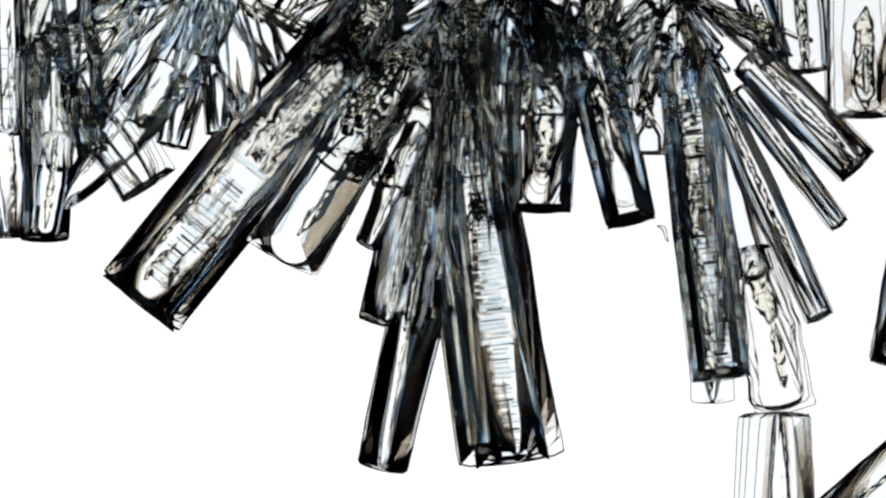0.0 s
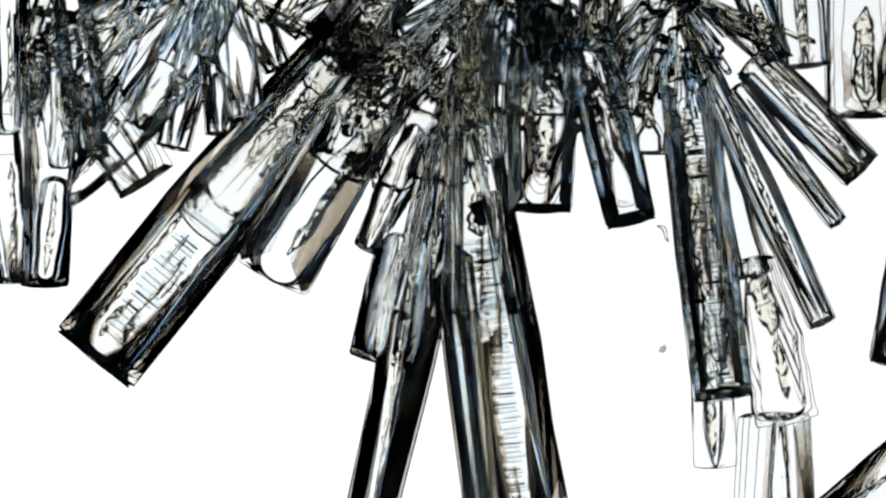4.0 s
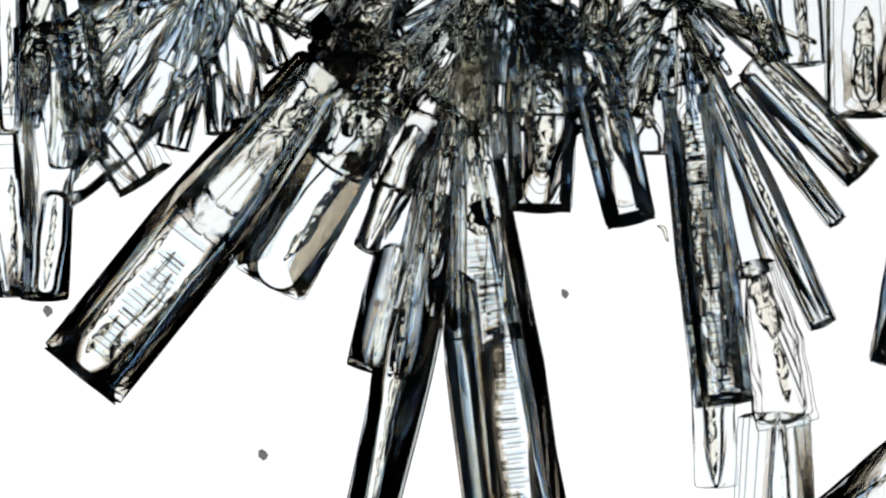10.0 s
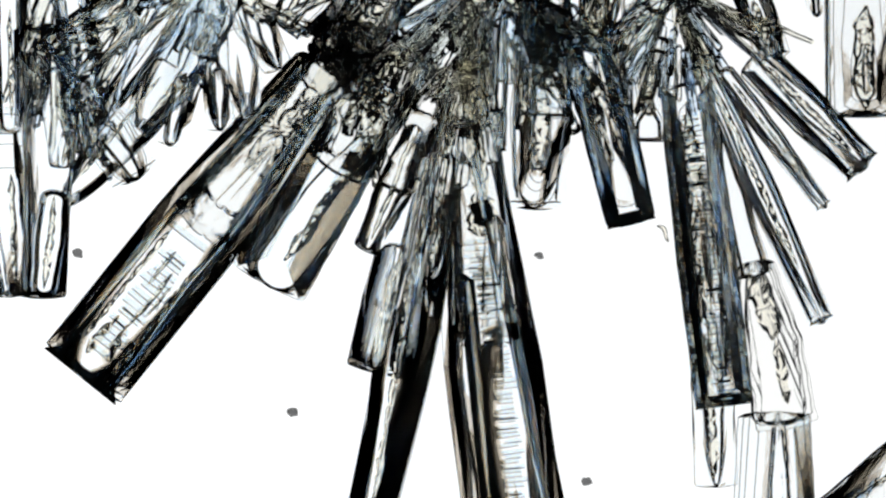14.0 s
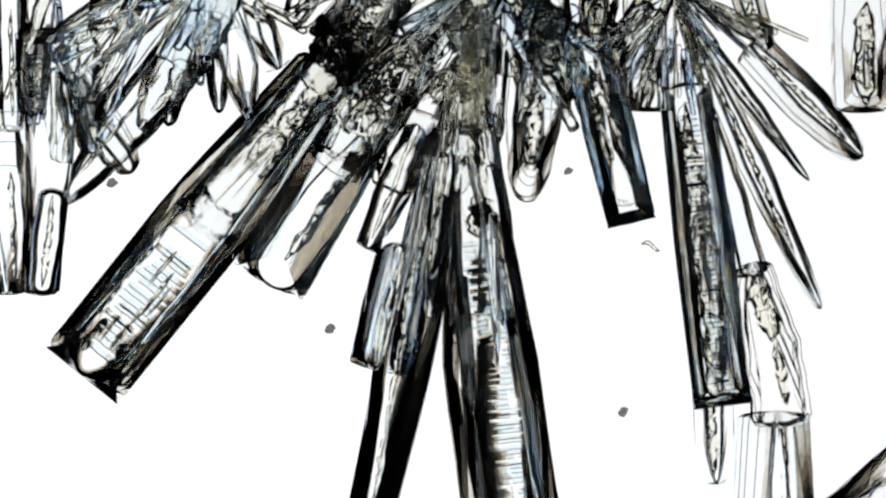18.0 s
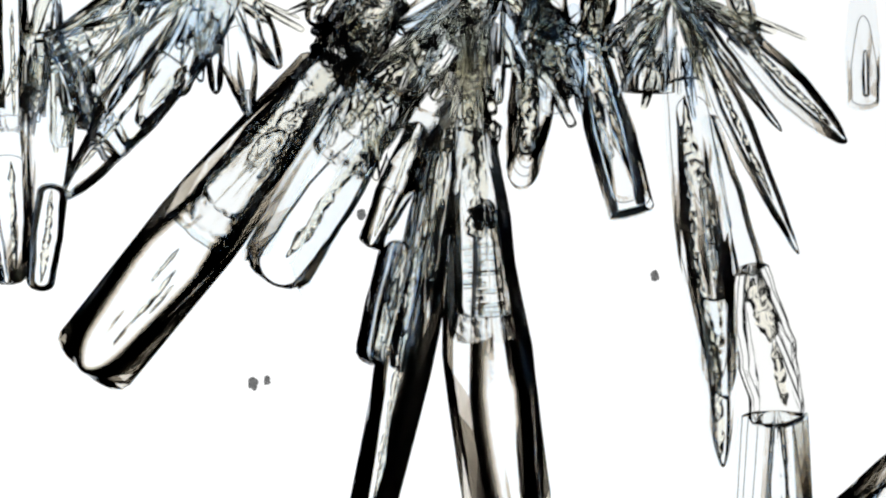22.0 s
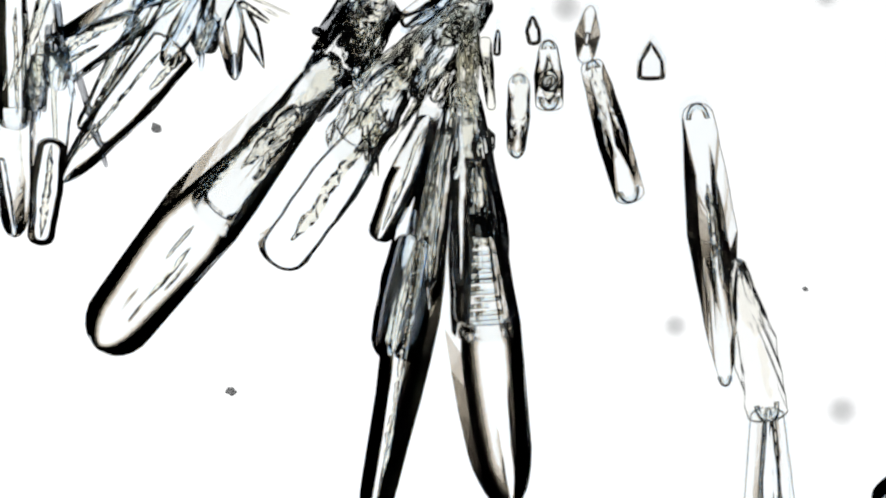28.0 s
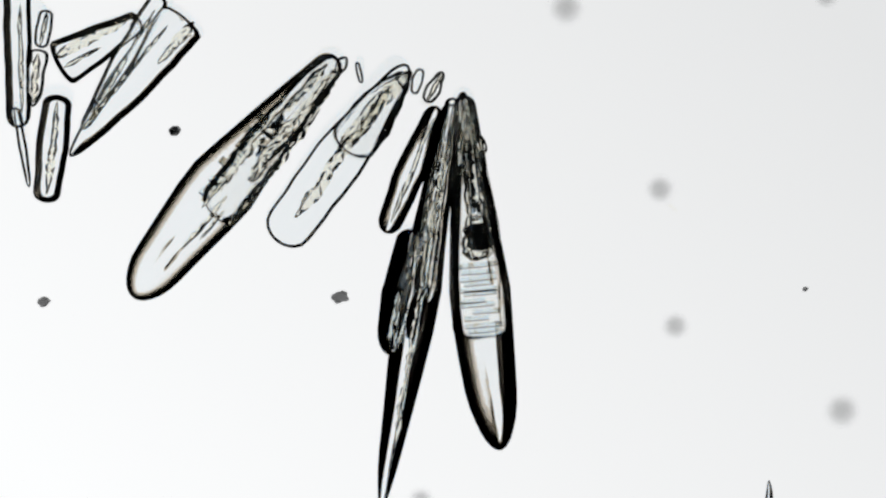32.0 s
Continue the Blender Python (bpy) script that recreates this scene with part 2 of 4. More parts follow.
def end_cap(ob, own, depth, origin, turn, end, wide):
    """A rounded brim at one end of a dissolving crystal, that draws in along it."""
    bm = bmesh.new()
    rows = []
    for inset, z in ((0, -3), (0, 0), (4.6, 9), (16, 1), (16, -3)):
        row = []
        for i in range(13):
            a = math.pi * (i / 12 - 0.5)
            x = (0.75 * wide) * math.cos(a) * (1 - inset / (0.9 * wide)) - 0.75 * wide
            y = 0.5 * wide * math.sin(a) * (1 - inset / (0.9 * wide))
            row.append(bm.verts.new((x * U, y * U, z * U)))
        rows.append(row)
    for k in range(5):
        r0, r1 = rows[k], rows[(k + 1) % 5]
        for i in range(12):
            bm.faces.new((r0[i], r0[i + 1], r1[i + 1], r1[i]))
    bm.faces.new([r[0] for r in rows])
    bm.faces.new([r[-1] for r in rows])
    cap = part("brim", bm, CLEAR, ob)
    keys = []
    for stage, z in zip(own, depth):
        p = local_axis(stage, origin, turn)
        q = p[end] - p[1 - end]
        heading = math.degrees(math.atan2(q.y, q.x))
        high = z if stage[0] > 26 and stage[6] > 0.8 * wide else z - 14
        keys.append((stage[0], pose(p[end].x * U, p[end].y * U, high * U, 0, 0, heading)))
    low = pose(p[end].x * U, p[end].y * U, (z - 12) * U, 0, 0, heading)
    keys = [(0.0, keys[0][1])] + keys + [(min(stage[0] + 0.3, 31.9), low), (32.0, low)]
    MOVES.append((cap, keys))


def facet(ob, stage, z, inset, side, s0, s1, wide, slope, since, until, ends=(1, 1)):
    """A slab of a flank, wedge-shaped, that sinks into the crystal. side: 1 or -1 for the two flanks, 0 for the tip."""
    _, rx, ry, tx, ty, w0, w1, w2, _, _, *more = stage
    bow, belly = more or (0, 0.5)
    length = math.hypot(tx - rx, ty - ry)

    def rim(s):
        w = w0 + (w1 - w0) * s / belly if s < belly else w1 + (w2 - w1) * (s - belly) / (1 - belly)
        off = bow * (1 - ((s - belly) / (belly if s < belly else 1 - belly)) ** 2)
        return Vector((s * length, off + side * (w / 2 - inset), 0))

    if side:
        p, q, inward = rim(s0), rim(s1), Vector((0, -side, 0))
    else:
        p, q, inward = Vector((length - inset, w2 * (0.5 - s0), 0)), Vector((length - inset, w2 * (0.5 - s1), 0)), Vector((-1, 0, 0))
    along = (q - p).normalized()
    inward = (inward - along * inward.dot(along)).normalized()
    if along.cross(inward).z < 0:
        p, q, along, ends = q, p, -along, ends[::-1]
    long = (q - p).length
    bm = bmesh.new()
    rows = []
    m = min(wide * 0.8, long * 0.3)
    for x, k in ((0, 0.12 if ends[0] else 1), (m, 1), (long - m, 1), (long, 0.12 if ends[1] else 1)):
        rows.append([bm.verts.new((x * U, y * U, h * U)) for y, h in ((0, -8), (0, 0), (wide * k, wide * k * slope), (wide * k, -8))])
    for r0, r1 in zip(rows, rows[1:]):
        for j in range(4):
            bm.faces.new((r0[j], r0[(j + 1) % 4], r1[(j + 1) % 4], r1[j]))
    bm.faces.new(rows[0])
    bm.faces.new(rows[-1])
    slab = part("facet", bm, CLEAR, ob)
    m3 = Matrix((along, inward, (0, 0, 1))).transposed().to_4x4()
    poses = [Matrix.Translation((p.x * U, p.y * U, h * U)) @ m3 for h in (z, -wide * slope - 10)]
    MOVES.append((slab, [(0.0, poses[0]), (since, poses[0]), (until, poses[1]), (32.0, poses[1])]))


def local_axis(stage, origin, turn):
    _, rx, ry, tx, ty = stage[:5]
    ca, sa = math.cos(turn), math.sin(turn)
    p = [((x - origin[0]), -(y - origin[1])) for x, y in ((rx, ry), (tx, ty))]
    return [Vector((x * ca + y * sa, -x * sa + y * ca, 0)) for x, y in p]


def flaw(ob, stage, origin, turn, s0, s1, off, wide, rim, rnd, sinks=()):
    """A vein of flaws along the crystal's back: a broken surface of small facets between two wandering edges."""
    a, b = local_axis(stage, origin, turn)
    axis = b - a
    ax = axis.normalized()
    sd = Vector((-ax.y, ax.x, 0))
    length = axis.length * (s1 - s0)
    count, cols = max(5, int(length / 7.5)), max(3, int(wide / 5.5))
    bm = bmesh.new()
    grid = []
    edges = [0.0, 0.0]
    for i in range(count + 1):
        k = i / count
        taper = min(1, 5 * k + 0.2, 5 * (1 - k) + 0.2)
        edges = [0.75 * e + rnd.uniform(-0.14, 0.14) * wide for e in edges]
        lo, hi = (-wide / 2 + edges[0]) * taper, (wide / 2 + edges[1]) * taper
        row = []
        for j in range(cols + 1):
            f = j / cols
            inner = 0 < j < cols and 0 < i < count
            q = off + lo + (hi - lo) * (f + (rnd.uniform(-0.32, 0.32) / cols if inner else 0))
            p = a + ax * (axis.length * s0 + length * k + (rnd.uniform(-2.4, 2.4) if inner else 0)) + sd * q
            z = rim + (rnd.choice((0.0, 0.5, 1.0, 1.0)) * rnd.uniform(0.6, 1.0) * 3.6 if inner else -1.5)
            row.append(bm.verts.new((p.x * U, p.y * U, z * U)))
        grid.append(row)
    for r0, r1 in zip(grid, grid[1:]):
        for j in range(cols):
            if rnd.random() < 0.5:
                bm.faces.new((r0[j], r0[j + 1], r1[j + 1]))
                bm.faces.new((r0[j], r1[j + 1], r1[j]))
            else:
                bm.faces.new((r0[j], r0[j + 1], r1[j]))
                bm.faces.new((r0[j + 1], r1[j + 1], r1[j]))
    around = grid[0] + [r[-1] for r in grid[1:]] + grid[-1][-2::-1] + [r[0] for r in grid[-2:0:-1]]
    base = [bm.verts.new((v.co.x, v.co.y, (rim - 5) * U)) for v in around]
    for i in range(len(around)):
        j = (i + 1) % len(around)
        bm.faces.new((around[i], around[j], base[j], base[i]))
    bm.faces.new(base)
    vein = part("inclusion", bm, CORE, ob, "rugged vein of flaws")
    if sinks:
        sink(vein, rim + 10, *sinks)


def sink(piece, deep, since, until):
    """Let a part go under, by deep, between two times."""
    low = pose(0, 0, -deep * U)
    MOVES.append((piece, [(0.0, pose(0, 0, 0)), (since, pose(0, 0, 0)), (until, low), (32.0, low)]))


def growth_steps(ob, stage, origin, turn, s0, s1, off, wide, count, rim, rnd, sinks=()):
    """Cross ribs left by growth, each a low ledge over the crystal's back. sinks: when they go under, if they do."""
    a, b = local_axis(stage, origin, turn)
    axis = b - a
    ax = axis.normalized()
    sd = Vector((-ax.y, ax.x, 0))
    pitch = axis.length * (s1 - s0) / count
    for i in range(count):
        c = a + axis * (s0 + (s1 - s0) * (i + rnd.uniform(0.15, 0.85)) / count) + sd * (off + rnd.uniform(-0.16, 0.16) * wide)
        h = wide / 2 * rnd.uniform(0.5, 1.0)
        lean = rnd.uniform(-2, 2)
        bm = bmesh.new()
        rows = []
        tall = rnd.uniform(0.5, 1.6)
        for k, z in ((-0.5, -0.6), (0.28, tall * 0.16 * pitch), (0.42, -0.6)):
            rows.append([bm.verts.new(((c + sd * q + ax * (k * pitch + lean * q / wide)) * U) + Vector((0, 0, (rim + z + wide * 0.04) * U))) for q in (-h, h)])
        for r0, r1 in ((0, 1), (1, 2), (2, 0)):
            bm.faces.new((rows[r0][0], rows[r0][1], rows[r1][1], rows[r1][0]))
        bm.faces.new([r[0] for r in rows])
        bm.faces.new([r[1] for r in rows])
        rib = part("growth_step", bm, CLEAR, ob)
        if sinks:
            sink(rib, rim + 2 * pitch, *sinks)


# ---- the large prisms ----
crystal("prism_crystal", "broad clear prism crystal with a flawed core and dark flanks",
        [(10, 585, 115, 143, 665, 110, 160, 160, 20, 10), (19, 588, 112, 146, 663, 102, 156, 152, 20, 16), (23, 590, 110, 149, 656, 92, 148, 140, 20, 34), (25.5, 592, 106, 152, 645, 78, 142, 128, 20, 50),
         (28, 600, 95, 173, 617, 60, 138, 108, 20, 66, -6, 0.52), (32, 597, 97, 235, 525, 36, 122, 70, 18, 70, -6, 0.56)],
        grow=165, smooth=True, shear=-0.15, bevel=(54, 60, 84), heavy=(0.3, 0.5, 0), jag=0.8, pitch=0.8, steep=1.4, cap=0.15, lift=0.06,
        core=[(0.56, 0.78, 12, 9), (0.5, 0.64, -8, 7), (0.6, 0.72, 26, 6), (0.57, 0.94, 42, 11, 0, 3, 16, 21), (0.55, 0.93, -38, 10, 0, 3, 16, 21),
              (0.84, 0.94, -18, 16, 0, 3, 16, 20.5), (0.86, 0.93, 14, 20, 0, 3, 16, 20.5)],
        steps=[(0.545, 0.565, 2, 88, 1, 0, 2, 18, 25), (0.6, 0.92, 2, 68, 18, 0, 2, 16, 20.5)],
        facets=[(1, 0.04, 0.52, 20, 1.8, 16, 23.5), (1, 0.48, 0.985, 20, 1.8, 16, 22.5), (-1, 0.04, 0.52, 16, 1.8, 17, 24), (-1, 0.48, 0.985, 16, 1.8, 17, 22.5),
                (0, 0.03, 0.97, 22, 1.5, 15, 21)])
crystal("prism_crystal", "grey-flanked clear prism crystal with a vein of flaws",
        [(10, 640, 190, 473, 502, 138, 138, 133, 10, 8), (19, 648, 180, 475, 500, 130, 134, 126, 15, 25), (23, 665, 150, 478, 493, 112, 122, 112, 20, 42),
         (28, 692, 115, 486, 466, 64, 98, 86, 20, 36), (32, 722, 115, 493, 425, 26, 84, 74, 25, 34)],
        grow=50, bevel=(6, 5, 5), core=[(0.12, 0.86, 0, 20)], soft=0.5, flanks=(54, 48, 0, 19, 29, (0.5, 0.56, 1.8)))
crystal("prism_crystal", "small dark-flanked prism crystal beside the clear ones",
        [(10, 770, 195, 648, 443, 50, 60, 45, 10, 6), (23, 772, 190, 655, 436, 46, 58, 42, 10, 14), (28, 776, 184, 668, 426, 40, 54, 40, 10, 20),
         (32, 775, 185, 683, 412, 25, 50, 34, 20, 25)], grow=8, smooth=True, heavy=(1, 1, 0), bevel=(18, 22, 8), core=[(0.1, 0.9, 2, 8)], steep=1.6, pitch=1.25)
crystal("prism_crystal", "stepped dark prism crystal with a bright flawed core",
        [(10, 745, 330, 660, 657, 70, 95, 88, 10, 6), (23, 745, 335, 670, 650, 62, 86, 80, 10, 30), (28, 741, 360, 686, 640, 50, 70, 62, 15, 45),
         (32, 735, 400, 690, 632, 48, 62, 52, 20, 60)], grow=85, smooth=True, pitch=1.4, cap=0.05, bevel=(26, 34, 10), heavy=(1, 1, 0), core=[(0.05, 0.95, 8, 14), (0.5, 0.9, -6, 8)], steep=1.8)
crystal("prism_crystal", "long slender prism crystal with black flanks and a bright spine",
        [(10, 805, 260, 636, 1000, 60, 95, 80, 10, 8), (23, 804, 240, 641, 985, 56, 92, 66, 10, 60), (28, 802, 225, 652, 955, 48, 82, 50, 10, 110),
         (32, 801, 180, 673, 905, 26, 70, 18, 10, 130)], grow=175, smooth=True, bevel=(38, 32, 10), heavy=(1, 1, 0), pitch=1.25, core=[(0.05, 0.9, 4, 12)], steep=2.2)
crystal("prism_crystal", "massive prism crystal with broad black flanks and a ribbed bright back",
        [(10, 822, 165, 932, 1010, 64, 156, 180, 20, 10, -12, 0.5), (19, 822, 165, 919, 1000, 62, 156, 162, 20, 50, -10, 0.55), (23, 822, 165, 912, 975, 56, 147, 138, 20, 110, -10, 0.55),
         (25.5, 822, 165, 910, 957, 52, 136, 116, 20, 130, -11, 0.55), (28, 822, 165, 902, 903, 44, 127, 95, 20, 130, -12, 0.56), (32, 822, 165, 885, 796, 28, 102, 68, 20, 120, -8, 0.58)],
        grow=195, smooth=True, bevel=(46, 66, 60), heavy=(1, 0.8, 0), pitch=1.0, lift=0.03, cap=0.05, steps=[(0.36, 0.98, 2, 48, 60, 0, 0, 15, 21)], steep=1.4, shear=0.3,
        flanks=(0, 40, 0, 8, 16, (1.6, 1.6, 1.6)), facets=[(-1, 0.36, 1.0, 30, 1.5, 14, 21), (1, 0.12, 0.52, 18, 1.8, 16, 25), (1, 0.48, 1.0, 18, 1.8, 16, 25)])
crystal("prism_crystal", "blunt prism crystal with a flawed heart",
        [(10, 960, 60, 955, 374, 110, 118, 104, 10, 14), (17, 957, 60, 934, 358, 95, 95, 60, 10, 40),
         (19, 955, 60, 928, 350, 90, 86, 50, 10, 45), (23, 953, 60, 918, 320, 80, 68, 38, 10, 25), (25.5, 935, 90, 917, 286, 46, 54, 32, 20, 25),
         (28, 919, 130, 914, 276, 30, 36, 24, 20, 25), (29.5, 917, 150, 912, 264, 22, 28, 18, 12, 20), (30.5, 916, 162, 911, 251, 20, 22, 14, 12, 12),
         (31.0, 915, 180, 912, 222, 8, 13, 9, 8, 8), (31.6, 914, 198, 912, 204, 3, 4, 3, 2, 2)], bevel=(5, 5, 4), steep=1.45, anchor=0.7, lift=0.15, shear=0.1, core=[(0.1, 0.8, 0, 26, 4, 10)], soft=0.65, flanks=(22, 26, 16, 9, 16), caps=(24, 22))
crystal("prism_crystal", "short shattered prism crystal",
        [(10, 972, -80, 976, 205, 60, 68, 62, 10, 10), (23, 972, -40, 978, 200, 50, 58, 44, 10, 10), (25.5, 974, 28, 978, 198, 26, 50, 42, 14, 10),
         (28, 970, 70, 972, 192, 20, 46, 42, 15, 12), (29.5, 970, 108, 966, 190, 18, 38, 34, 14, 14), (30.5, 973, 146, 955, 182, 18, 30, 24, 10, 12),
         (31.0, 968, 158, 960, 172, 5, 7, 5, 4, 4)], bevel=(4, 4, 4), steep=1.5, core=[(0.2, 0.9, 0, 16, 3, 6)], anchor=0.6, lift=0.35, soft=0.85, flanks=(8, 8, 6, 12, 20), caps=(24, 36))
crystal("prism_crystal", "dark prism crystal with a clear blunt tip",
        [(10, 1038, 60, 1117, 395, 70, 88, 80, 10, 8), (19, 1036, 62, 1118, 390, 60, 82, 76, 10, 8), (23, 1032, 66, 1120, 376, 52, 74, 70, 20, 8),
         (25.5, 1030, 80, 1121, 366, 40, 66, 60, 14, 10), (28, 1045, 106, 1117, 355, 34, 52, 46, 10, 16), (29.5, 1044, 114, 1104, 336, 16, 38, 30, 10, 20),
         (30.5, 1054, 160, 1093, 297, 14, 25, 20, 10, 12), (31.0, 1074, 210, 1089, 262, 8, 14, 10, 8, 8), (31.6, 1080, 232, 1083, 238, 3, 4, 3, 2, 2)],
        bevel=(6, 6, 4), steep=1.6, shear=-0.1, anchor=0.6, lift=0.25, core=[(0.1, 0.7, 4, 14, 3, 12)], soft=0.8, flanks=(30, 26, 22, 18, 25), caps=(24, 36))
crystal("prism_crystal", "leaning pale prism crystal over the cluster's edge",
        [(10, 1070, -80, 1052, 92, 60, 64, 48, 10, 10), (23, 1068, -70, 1048, 88, 56, 56, 40, 10, 16), (25.5, 1066, -60, 1044, 84, 50, 50, 30, 10, 20),
         (28, 1046, 10, 1034, 108, 12, 40, 18, 12, 14), (29.2, 1040, 78, 1037, 104, 6, 10, 8, 5, 5)], bevel=(4, 4, 4), anchor=0.6, lift=0.3, core=[(0.2, 0.9, 0, 12, 2, 6)], steep=1.2, soft=0.85, flanks=(10, 10, 6, 12, 20))
crystal("prism_crystal", "tall prism crystal with a ladder-like flawed spine",
        [(10, 1213, 140, 1282, 715, 88, 100, 98, 10, 8), (14.5, 1213, 146, 1282, 714, 86, 98, 92, 10, 24), (17, 1213, 150, 1280, 711, 84, 96, 86, 10, 50), (20, 1211, 148, 1279, 702, 78, 94, 62, 10, 90),
         (25.5, 1209, 128, 1284, 696, 54, 86, 36, 14, 110), (28, 1232, 182, 1284, 680, 46, 80, 30, 20, 110, 4, 0.45),
         (29.5, 1236, 250, 1285, 626, 28, 56, 22, 15, 80), (30.5, 1240, 310, 1277, 572, 18, 36, 14, 12, 60), (31.0, 1251, 374, 1262, 502, 5, 12, 5, 30, 30), (31.5, 1255, 430, 1258, 445, 3, 4, 3, 2, 2)],
        grow=46, steep=1.35, shear=0.2, anchor=0.5, lift=0.25, core=[(0.05, 0.98, -4, 22, 3, 12), (0.1, 0.8, 4, 7, 7, 4)], steps=[(0.1, 0.98, 2, 40, 44, 0, 6, 16, 22)], soft=0.58, flanks=(30, 26, 22, 14, 25), caps=(40, 26))

crystal("prism_crystal", "pale thin prism crystal under the tall one",
        [(10, 1255, 560, 1268, 860, 60, 66, 68, 20, 6), (17, 1255, 560, 1268, 855, 60, 64, 62, 20, 10), (19, 1256, 560, 1269, 850, 58, 62, 52, 20, 40),
         (23, 1258, 560, 1282, 802, 50, 48, 24, 20, 100), (25.5, 1262, 560, 1283, 752, 40, 34, 18, 20, 80), (27.6, 1270, 600, 1284, 690, 5, 7, 5, 4, 4)],
        grow=150, bevel=(5, 5, 4), steep=1.0, hold=True, core=[(0.1, 0.95, -4, 16, 3, 6)], soft=0.35)
crystal("prism_crystal", "pale square-ended prism crystal with a crumbling root",
        [(10, 1332, 460, 1397, 752, 66, 102, 98, 10, 6), (19, 1330, 465, 1390, 748, 58, 98, 90, 10, 10), (23, 1325, 466, 1376, 746, 50, 95, 85, 10, 14),
         (25.5, 1312, 466, 1368, 744, 36, 86, 78, 12, 14), (28, 1302, 456, 1362, 742, 18, 68, 62, 14, 14), (29.5, 1316, 546, 1362, 765, 15, 46, 44, 12, 20),
         (30.5, 1346, 632, 1354, 720, 10, 22, 18, 10, 10), (30.9, 1350, 670, 1352, 690, 4, 5, 4, 3, 3)],
        grow=26, bevel=(4, 4, 4), steep=0.75, anchor=0.0, lift=0.2, core=[(0.05, 0.5, 6, 30, 3, 6), (0.5, 0.9, 12, 16, 3, 5)], jag=8, mat=FLAWED, soft=0.55, caps=(18, 44))
crystal("blade_crystal", "clear widening blade crystal beside the tall prism",
        [(10, 1262, 210, 1332, 488, 30, 48, 62, 10, 8), (23, 1262, 215, 1322, 480, 24, 42, 54, 10, 10), (25.5, 1268, 250, 1318, 470, 12, 30, 40, 10, 10),
         (27.6, 1298, 380, 1312, 430, 4, 5, 4, 3, 3)], bevel=(6, 4, 4), steep=1.4, shear=0.3, hold=True, soft=0.4)
crystal("prism_crystal", "very pale flat prism crystal under the square-ended one",
        [(10, 1370, 728, 1372, 1100, 118, 136, 134, 10, 10), (23, 1368, 726, 1372, 1100, 100, 124, 114, 10, 20),
         (25.5, 1364, 730, 1370, 1100, 80, 108, 100, 10, 40), (28, 1357, 720, 1369, 1100, 50, 84, 76, 14, 40), (29.5, 1355, 735, 1367, 1100, 26, 60, 62, 15, 40),
         (30.5, 1360, 730, 1368, 1100, 14, 42, 48, 20, 40), (31.0, 1361, 745, 1366, 1100, 8, 34, 36, 24, 30), (32, 1361, 850, 1366, 1100, 6, 26, 28, 26, 30)],
        grow=0, bevel=(10, 5, 5), pitch=1.0, steep=0.6, shear=0.1, anchor=0.0, lift=0.04, core=[(0.05, 0.6, 10, 10, 3, 8)], soft=0.55, flanks=(30, 0, 0, 25, 31.5, (0.28, 1.0, 1.0)))
crystal("needle_crystal", "slender dark needle crystal ending in a chisel tip",
        [(10, 1235, 95, 1457, 575, 40, 54, 46, 10, 8), (13, 1236, 96, 1456, 572, 38, 52, 36, 10, 24), (17, 1238, 98, 1452, 552, 36, 48, 24, 10, 60),
         (19, 1240, 100, 1446, 530, 34, 46, 16, 10, 80), (23, 1245, 105, 1390, 403, 28, 48, 12, 10, 80), (25.5, 1248, 112, 1348, 316, 12, 34, 9, 10, 60),
         (27.2, 1270, 180, 1290, 230, 4, 5, 4, 3, 3)], grow=14, bevel=(4, 4, 4), core=[(0.1, 0.8, 0, 9, 3, 14)], steep=1.9, shear=0.25, hold=True, soft=0.85, flanks=(15, 13, 10, 11, 18))
crystal("needle_crystal", "thin needle crystal fanning out of the cluster",
        [(10, 1300, 150, 1482, 393, 36, 38, 32, 10, 10), (13, 1300, 150, 1466, 374, 34, 34, 22, 10, 30), (17, 1300, 150, 1438, 333, 30, 28, 12, 10, 40),
         (19, 1300, 150, 1417, 296, 28, 26, 10, 10, 40), (23, 1297, 147, 1377, 222, 20, 19, 8, 10, 20), (25, 1310, 160, 1325, 175, 4, 5, 4, 3, 3)],
        grow=-6, bevel=(4, 4, 4), core=[(0.1, 0.8, 0, 6, 3, 8)], steep=1.9, shear=0.25, hold=True, soft=0.85, flanks=(9, 9, 6, 11, 18))
crystal("needle_crystal", "broad pointed crystal with a bright wavy flaw line",
        [(10, 1330, 105, 1527, 303, 70, 76, 72, 10, 8), (13, 1330, 107, 1528, 300, 68, 74, 58, 10, 24), (17, 1330, 110, 1524, 284, 65, 72, 46, 10, 50),
         (19, 1330, 112, 1517, 272, 60, 70, 40, 10, 70), (23, 1331, 115, 1474, 228, 40, 58, 26, 10, 80), (25.5, 1332, 117, 1424, 161, 14, 36, 12, 10, 40),
         (27, 1370, 133, 1385, 141, 4, 5, 4, 3, 3)], grow=12, bevel=(4, 4, 4), steep=1.75, shear=0.25, hold=True, core=[(0.1, 0.85, 4, 12, 3, 12)], soft=0.85, flanks=(14, 24, 16, 11, 18))
crystal("prism_crystal", "clear prism crystal hanging into view",
        [(10, 1408, -80, 1426, 115, 75, 80, 72, 10, 10), (11.5, 1410, -80, 1434, 90, 62, 66, 50, 10, 20), (13, 1420, -80, 1442, 56, 46, 46, 22, 10, 30),
         (14.5, 1436, -80, 1446, 20, 16, 18, 10, 8, 10), (16.5, 1440, -80, 1443, -40, 4, 5, 4, 3, 3)], grow=-12, bevel=(4, 4, 4), steep=1.0, hold=True, core=[(0.3, 0.9, 0, 12, 1, 6)], soft=0.35, flanks=(12, 10, 8, 8, 12))
